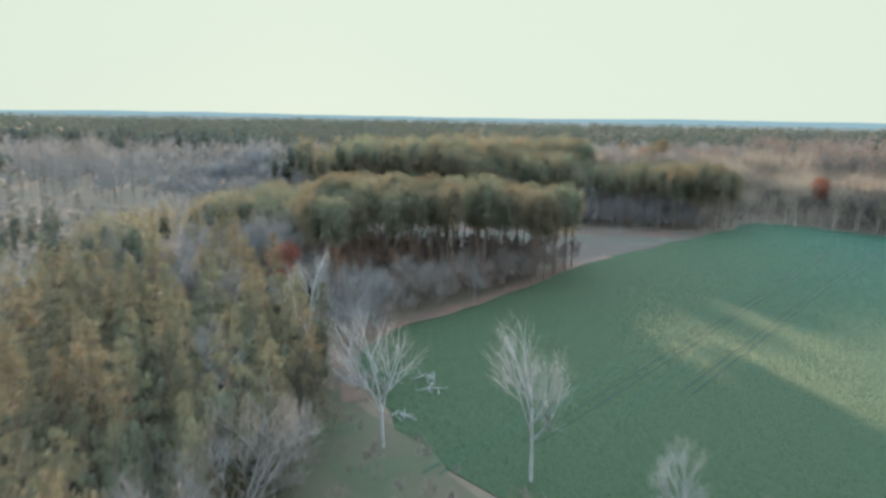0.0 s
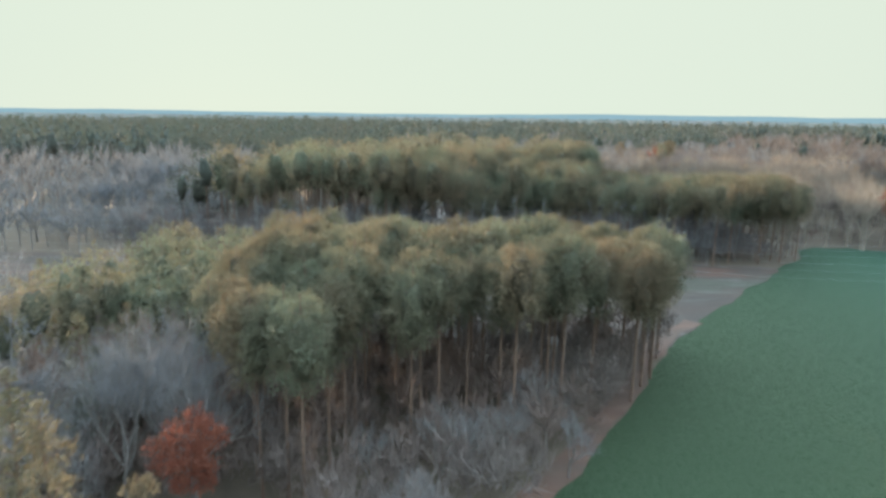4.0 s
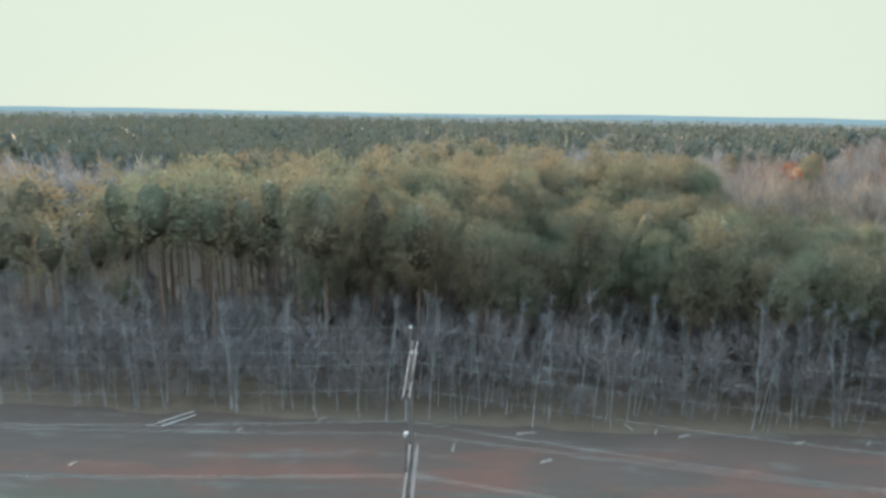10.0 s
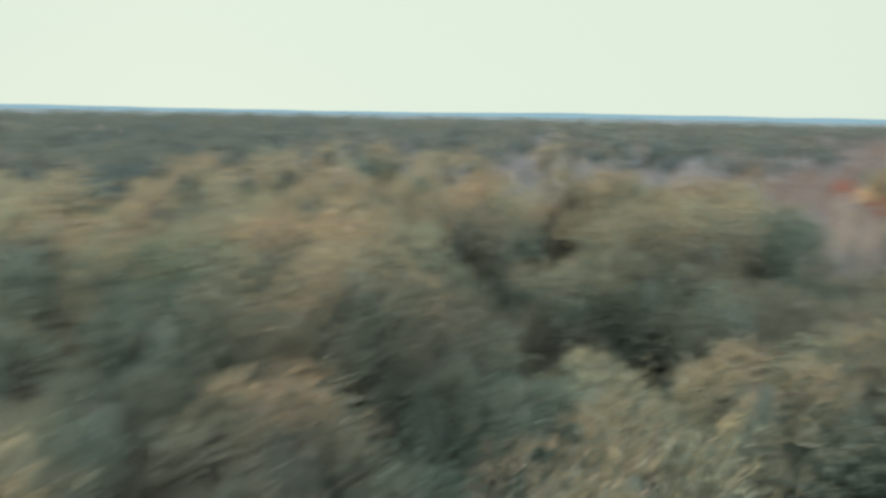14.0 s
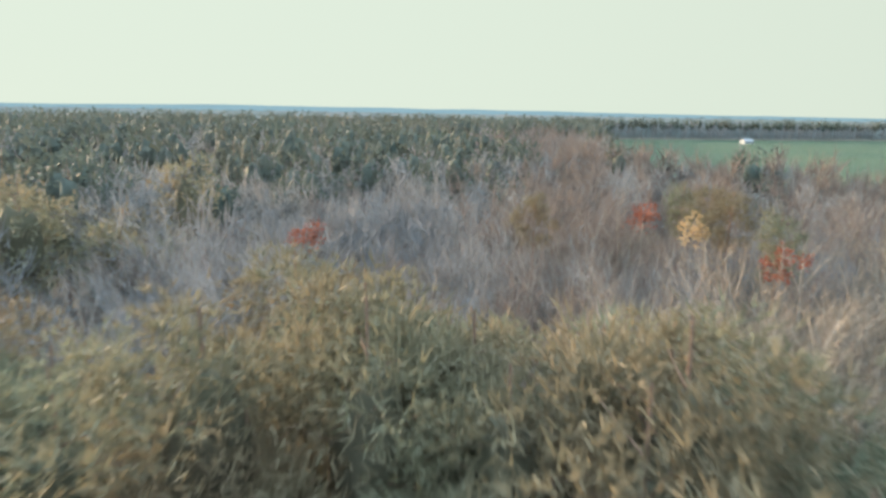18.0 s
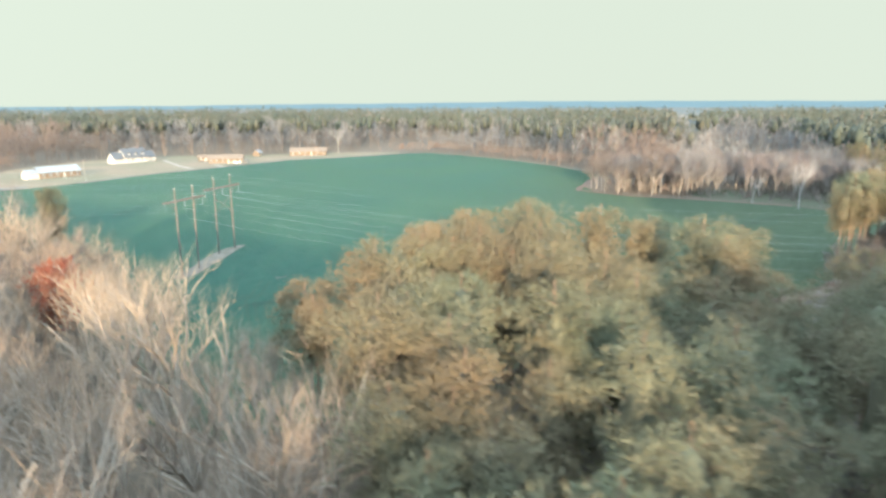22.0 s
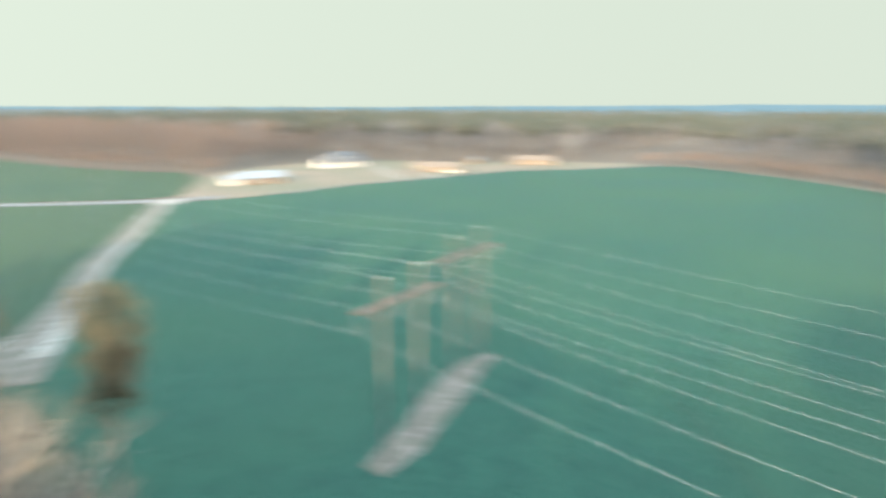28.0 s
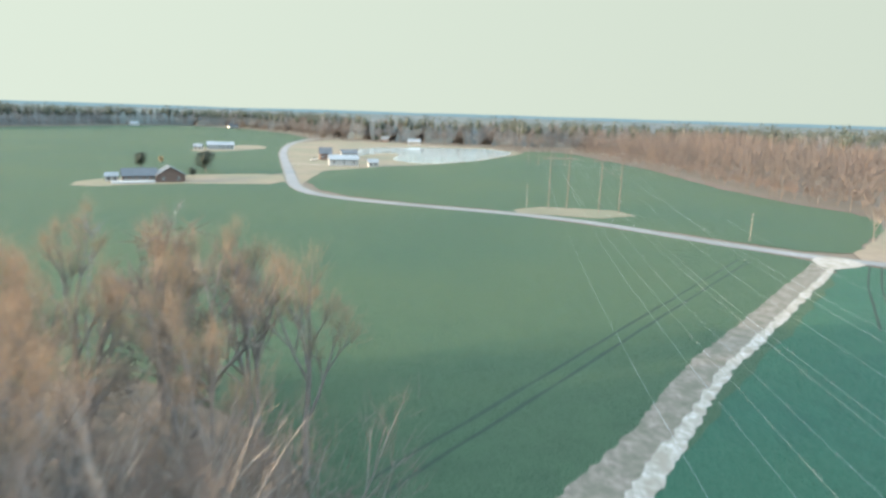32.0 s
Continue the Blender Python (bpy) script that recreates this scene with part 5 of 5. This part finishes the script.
# ---- houses ----
def gable(bm, x0, y0, x1, y1, z, rise, over=0.5, thick=0.22):
    """A gable roof with its ridge along x."""
    my = (y0 + y1) / 2
    for s in (-1, 1):
        ye = (y0 - over) if s < 0 else (y1 + over)
        drop = rise * over / abs(my - (y0 if s < 0 else y1))
        pts = [(x0 - over, ye, z - drop), (x1 + over, ye, z - drop), (x1 + over, my, z + rise), (x0 - over, my, z + rise)]
        lo = [bm.verts.new(p) for p in pts]
        hi = [bm.verts.new((p[0], p[1], p[2] + thick)) for p in pts]
        for q in ((lo[0], lo[1], lo[2], lo[3]), (hi[3], hi[2], hi[1], hi[0]), *[(lo[i], lo[(i + 1) % 4], hi[(i + 1) % 4], hi[i]) for i in range(4)]):
            bm.faces.new(q)


def body(bm, x0, y0, x1, y1, z, rise):
    """Walls with gable ends."""
    my = (y0 + y1) / 2
    lo = [bm.verts.new(p) for p in ((x0, y0, -0.1), (x1, y0, -0.1), (x1, y1, -0.1), (x0, y1, -0.1))]
    hi = [bm.verts.new(p) for p in ((x0, y0, z), (x1, y0, z), (x1, y1, z), (x0, y1, z))]
    ra, rb = bm.verts.new((x0, my, z + rise)), bm.verts.new((x1, my, z + rise))
    bm.faces.new(lo[::-1])
    bm.faces.new((lo[0], lo[1], hi[1], hi[0]))
    bm.faces.new((lo[2], lo[3], hi[3], hi[2]))
    bm.faces.new((lo[1], lo[2], hi[2], rb, hi[1]))
    bm.faces.new((lo[3], lo[0], hi[0], ra, hi[3]))
    bm.faces.new((hi[0], hi[1], rb, ra))
    bm.faces.new((hi[2], hi[3], ra, rb))


def window(parent, x, y, z, w, h, out):
    """A framed window on a wall that faces out (+1 or -1 along y)."""
    bm = bmesh.new()
    t = 0.12
    for a, b, c, d in ((-w / 2 - t, -h / 2 - t, w / 2 + t, -h / 2), (-w / 2 - t, h / 2, w / 2 + t, h / 2 + t), (-w / 2 - t, -h / 2, -w / 2, h / 2), (w / 2, -h / 2, w / 2 + t, h / 2), (-0.03, -h / 2, 0.03, h / 2)):
        box(bm, x + a, y + min(0, out * 0.07), z + b, x + c, y + max(0, out * 0.07), z + d)
    win = part("window", bm, M_WHITE, parent, "white window frame")
    bm = bmesh.new()
    box(bm, x - w / 2, y + min(0.0, out * 0.03), z - h / 2, x + w / 2, y + max(0.0, out * 0.03), z + h / 2)
    part("pane", bm, M_PANE, win)


def door(parent, x, y, out, material=M_WHITE):
    bm = bmesh.new()
    box(bm, x - 0.5, y + min(0, out * 0.06), 0.1, x + 0.5, y + max(0, out * 0.06), 2.2)
    part("door", bm, material, parent)


def house(name, x, y, turn, long, deep, tall, rise, wall, roof, label, windows=4, chimney=False):
    """A house with its front along -y, turned about z."""
    top = empty(name, x, y, 0, turn)
    bm = bmesh.new()
    body(bm, -long / 2, -deep / 2, long / 2, deep / 2, tall, rise)
    part("wall", bm, wall, top)
    bm = bmesh.new()
    gable(bm, -long / 2, -deep / 2, long / 2, deep / 2, tall, rise)
    r = part("roof", bm, roof, top)
    for out in (-1, 1):
        for i in range(windows):
            wx = -long / 2 + long * (i + 0.5) / windows
            if out < 0 and i == windows // 2:
                door(top, wx, out * deep / 2, out)
            else:
                window(top, wx, out * deep / 2, tall * 0.55, 1.1, 1.3, out)
    if chimney:
        bm = bmesh.new()
        box(bm, long * 0.2, -0.4, tall, long * 0.2 + 0.8, 0.4, tall + rise + 1.2)
        part("chimney", bm, M_BRICK, r)
    return tagged(top, label, "house")


def wing(top, x0, y0, x1, y1, tall, rise, wall, roof):
    bm = bmesh.new()
    body(bm, x0, y0, x1, y1, tall, rise)
    part("wing_wall", bm, wall, top)
    bm = bmesh.new()
    gable(bm, x0, y0, x1, y1, tall, rise)
    part("wing_roof", bm, roof, top)


def cross_wing(top, x0, y0, x1, y1, tall, rise, wall, roof, windows=2):
    """A wing whose ridge runs across the house, with a gable towards +y."""
    turn = Matrix.Rotation(radians(90), 4, "Z")
    for name, build, material in (("wing_wall", body, wall), ("wing_roof", gable, roof)):
        bm = bmesh.new()
        build(bm, y0, -x1, y1, -x0, tall, rise)
        bmesh.ops.transform(bm, matrix=turn, verts=bm.verts[:])
        part(name, bm, material, top)
    for i in range(windows):
        window(top, x0 + (x1 - x0) * (i + 0.5) / windows, y1, 1.6, 1.0, 1.2, 1)


def dormer(top, x, y, z):
    bm = bmesh.new()
    box(bm, x - 0.8, y, z, x + 0.8, y + 2.4, z + 1.5)
    d = part("dormer", bm, M_WHITE, top, "white dormer")
    bm = bmesh.new()
    for s in (-1, 1):
        vs = [bm.verts.new(p) for p in ((x + s * 1.05, y - 0.25, z + 1.4), (x + s * 1.05, y + 2.8, z + 1.4), (x, y + 2.8, z + 2.3), (x, y - 0.25, z + 2.3))]
        bm.faces.new(vs)
    bmesh.ops.solidify(bm, geom=bm.faces[:], thickness=0.12)
    part("dormer_roof", bm, M_ROOF, d)
    bm = bmesh.new()
    box(bm, x - 0.42, y - 0.05, z + 0.25, x + 0.42, y, z + 1.3)
    part("pane", bm, M_PANE, d)


# the storey-and-a-half house with dormers faces the wheat
cape = house("cape_house", 362.5, -33, -102, 16, 9.5, 3.6, 5.0, M_WHITE, M_ROOF, "white storey-and-a-half house with three dormers and slate roof", 5, True)
wing(cape, -14.6, -3.6, -8.1, 3.6, 3.0, 3.6, M_WHITE, M_ROOF)
wing(cape, 8.1, -3.2, 14.0, 3.4, 3.0, 3.4, M_WHITE, M_ROOF)
for q in (-4.6, 0, 4.6):
    dormer(cape, q, -4.0, 4.2)
ranch = house("ranch_house", 335.5, 47, -108, 19, 8.5, 2.9, 2.4, M_TAN, M_METALROOF, "low pale ranch house with a grey roof by the road", 6)
wing(ranch, -15, -3.2, -9.6, 3.2, 2.6, 1.6, M_WHITE, M_METALROOF)
house("ranch_house", 300.5, -43, -151, 20, 8.0, 2.8, 2.2, M_TAN, M_TANROOF, "low brown ranch house with a carport", 6)
house("ranch_house", 281.5, -112, -153, 25, 8.5, 2.9, 2.3, M_TAN, M_TANROOF, "long tan ranch house in warm sun", 6, True)
house("shed", 324, -51, -130, 4.8, 3.8, 2.4, 1.3, M_TAN, M_TANROOF, "small pale garden shed", 2)
house("shed", 312, -95, -80, 6, 4.5, 2.6, 1.6, M_TAN, M_METALROOF, "tan outbuilding beside the long house", 2)

# the brick house with its white deck
brick = house("brick_house", 447, 339.5, 118, 14, 9, 2.9, 2.8, M_BRICK, M_ROOF, "red brick ranch house with dark roof and white deck", 5)
cross_wing(brick, -18.5, -5.0, -6.5, 7.5, 3.0, 3.6, M_BRICK, M_ROOF)
bm = bmesh.new()
box(bm, -5.8, 4.6, 0.0, 11.5, 9.6, 0.7)
deck = part("deck", bm, M_WHITE, brick, "white painted deck")
for i in range(14):
    bm = bmesh.new()
    box(bm, -5.75 + i * 1.31, 9.4, 0.7, -5.65 + i * 1.31, 9.5, 1.7)
    part("rail_post", bm, M_WHITE, deck)
bm = bmesh.new()
box(bm, -5.8, 9.35, 1.65, 11.5, 9.55, 1.75)
part("rail", bm, M_WHITE, deck)
house("shed", 445, 351, 118, 5, 4, 2.3, 1.4, M_WHITE, M_METALROOF, "small white shed behind the brick house", 2)

# white house in the wheat, the barns by the pond, far houses
white = house("white_house", 684, 383, 110, 19, 9, 3.4, 2.4, M_WHITE, M_METALROOF, "white manufactured house standing in the wheat", 6)
wing(white, 4, -6, 11, 5, 3.4, 2.6, M_WHITE, M_METALROOF)
house("shed", 668, 396, 100, 6, 5, 2.8, 1.8, M_WHITE, M_METALROOF, "white garage beside the house", 2)
house("barn", 562, 265, 105, 18, 10, 4.0, 2.4, M_WHITE, M_METALROOF, "long white metal barn by the pond", 3)
house("barn", 606, 284, 105, 8, 9, 4.5, 3.6, M_BRICK, M_ROOF, "red barn with a dark roof", 2)
house("barn", 622, 270, 105, 11, 9, 4.0, 2.2, M_WHITE, M_ROOF, "dark-roofed farm building behind the barn", 3)
house("shed", 559, 246, 105, 6, 5, 2.8, 1.8, M_WHITE, M_METALROOF, "small white shed beside the barn", 2)
house("farm_house", 850, 232, 95, 13, 8, 3.2, 2.6, M_WHITE, M_METALROOF, "white house beyond the pond", 5)
house("farm_house", 900, 268, 80, 9, 7, 3.2, 2.6, M_BRICK, M_METALROOF, "brick house beyond the pond", 4)
house("farm_house", 1200, 700, 150, 14, 9, 3.2, 3.0, M_WHITE, M_METALROOF, "distant white house at the field's far edge", 5)
house("farm_house", 1215, 545, 130, 15, 9, 3.2, 3.0, M_WHITE, M_ROOF, "distant white house before the woods", 5)
house("farm_house", 815, 733, 170, 16, 9, 3.6, 3.0, M_WHITE, M_METALROOF, "distant pale house at the edge of the wheat", 5)


# ---- vehicles, poles, small things ----
def car(x, y, turn, paint, label):
    top = empty("car", x, y, 0.1, turn)
    bm = bmesh.new()
    box(bm, -2.2, -0.88, 0.3, 2.2, 0.88, 0.85)
    bmesh.ops.bevel(bm, geom=bm.edges[:], offset=0.14, segments=2, affect="EDGES")
    part("body", bm, paint, top)
    bm = bmesh.new()
    lo = [bm.verts.new(p) for p in ((-1.6, -0.82, 0.84), (1.2, -0.82, 0.84), (1.2, 0.82, 0.84), (-1.6, 0.82, 0.84))]
    hi = [bm.verts.new(p) for p in ((-1.2, -0.66, 1.45), (0.5, -0.66, 1.45), (0.5, 0.66, 1.45), (-1.2, 0.66, 1.45))]
    bm.faces.new(hi)
    for i in range(4):
        bm.faces.new((lo[i], lo[(i + 1) % 4], hi[(i + 1) % 4], hi[i]))
    part("cabin", bm, M_PANE, top, "dark glazed cabin")
    for sx in (-1.35, 1.35):
        for sy in (-0.82, 0.82):
            bm = bmesh.new()
            tube(bm, (sx, sy - 0.1, 0.3), (sx, sy + 0.1, 0.3), 0.32, 0.32, 12)
            part("wheel", bm, M_TYRE, top)
    return tagged(top, label, "car")


car(292, -41, 30, M_CAR, "silver car parked at the brown ranch house")
car(288, -44, 30, M_DARKCAR, "dark pickup parked at the brown ranch house")
car(596, 290, 100, M_CAR, "white car parked at the farm")


def utility_pole(x, y, high, label):
    top = empty("utility_pole", x, y, 0)
    bm = bmesh.new()
    tube(bm, (0, 0, -0.2), (0, 0, high), 0.105, 0.07, 8)
    part("pole", bm, M_POLETOP, top)
    bm = bmesh.new()
    box(bm, -0.9, -0.06, high - 0.6, 0.9, 0.06, high - 0.48)
    part("crossarm", bm, M_POLE, top)
    return tagged(top, label, "utility pole", "utility poles")


utility_pole(342, 113, 8.4, "pale wooden utility pole by the road")
utility_pole(398, 171, 9.0, "short wooden utility pole beside the pylons")
utility_pole(318, 47, 9.0, "pale utility pole at the ranch house")
utility_pole(271, -104, 9.5, "utility pole beside the tan house")
utility_pole(560, 284, 9.0, "utility pole at the farm")
utility_pole(840, 300, 9.0, "utility pole by the far road")

# mailbox at the end of the drive
box_post = empty("mailbox", 298.5, 65, 0)
bm = bmesh.new()
box(bm, -0.06, -0.06, -0.1, 0.06, 0.06, 1.1)
part("post", bm, M_POLE, box_post)
bm = bmesh.new()
tube(bm, (0, -0.28, 1.25), (0, 0.28, 1.25), 0.16, 0.16, 10)
part("box", bm, M_WHITE, box_post)
tagged(box_post, "white roadside mailbox on a wooden post", "mailbox")

# logs left in the clearing, and a broken stub
for i, (x, y, a, n) in enumerate(((-45.6, 221.6, 42, 4.2), (-44.9, 220.8, 42, 4.0), (-47.5, 219.6, 10, 0.9), (-37, 219, 60, 0.8), (-3.5, 219.5, 5, 2.2), (-12, 216, 80, 1.6), (-2, 213.5, 20, 1.4), (12, 220.5, 60, 1.1),
                                    (15, 219.6, 20, 1.5), (9, 221.5, 120, 1.4), (-70, 221.8, 5, 3.0), (-76, 222, 12, 3.4), (28, 218.6, 15, 1.2), (36, 218.8, 40, 1.0), (-52, 211, 50, 0.7), (-28, 222, 25, 1.1), (42, 215, 10, 2.2))):
    bm = bmesh.new()
    c, s = math.cos(radians(a)), math.sin(radians(a))
    tube(bm, (x - c * n / 2, y - s * n / 2, 0.28), (x + c * n / 2, y + s * n / 2, 0.42), 0.085 if i < 2 else 0.05, 0.065 if i < 2 else 0.03, 8)
    tagged(part("log", bm, M_PALEBARK), "pale cut log lying in the clearing", "log", "logs in the clearing")
bm = bmesh.new()
tube(bm, (-40, 225, -0.1), (-40.1, 225, 7.0), 0.16, 0.10, 7)
tagged(part("tree_stub", bm, M_PALEBARK), "pale broken tree trunk at the clearing's edge", "tree stub")
for x, y, s, v in ((507, 367, 0.75, 0), (497, 328, 1.0, 1), (470, 324.5, 0.42, 2), (930, 345, 0.9, 0), (905, 270, 1.0, 1), (880, 276, 0.7, 2)):
    plant("cedar_tree", v, x, y, s, 0.5, "dark rounded evergreen in the yard", "cedar tree", "yard evergreens")
for x, y, s, v in ((990, 322, 1.17, 3), (984, 309, 1.2, 4)):
    plant("pine_tree", v, x, y, s, 0.5, "tall dark pine standing by the far road", "pine tree", "")
plant("golden_tree", 1, 507, 355.5, 0.5, 0.3, "low golden-brown shrub behind the brick house", "shrub", "")

for i, (x, y, s) in enumerate(((93, -82, 1.35), (78, -60, 1.15), (69, -44, 1.4), (271, -138, 1.15))):
    plant("pale_tree", i % 5, x, y, s, i * 1.1, "tall whitish leafless tree standing out of the southern woods", "bare tree", "pale trees of the southern edge")

# pale cut branches heaped at the field's corner
heap = random.Random(31)
for cx, cy, n in ((-20, 82.5, 9), (-14.5, 82, 8), (-9.5, 85, 9), (-8, 81, 7), (-11, 72.5, 7)):
    bm = bmesh.new()
    for _ in range(n):
        a, c = heap.uniform(0, math.pi), Vector((cx + heap.uniform(-1.4, 1.4), cy + heap.uniform(-0.8, 0.8), heap.uniform(0.1, 0.7)))
        d = Vector((math.cos(a), math.sin(a), heap.uniform(-0.12, 0.12))) * heap.uniform(0.6, 1.5)
        tube(bm, c - d, c + d, heap.uniform(0.05, 0.11), heap.uniform(0.02, 0.05), 5)
    tagged(part("brush_pile", bm, M_PALETWIG), "heap of pale cut branches at the field's corner", "brush pile", "brush piles")
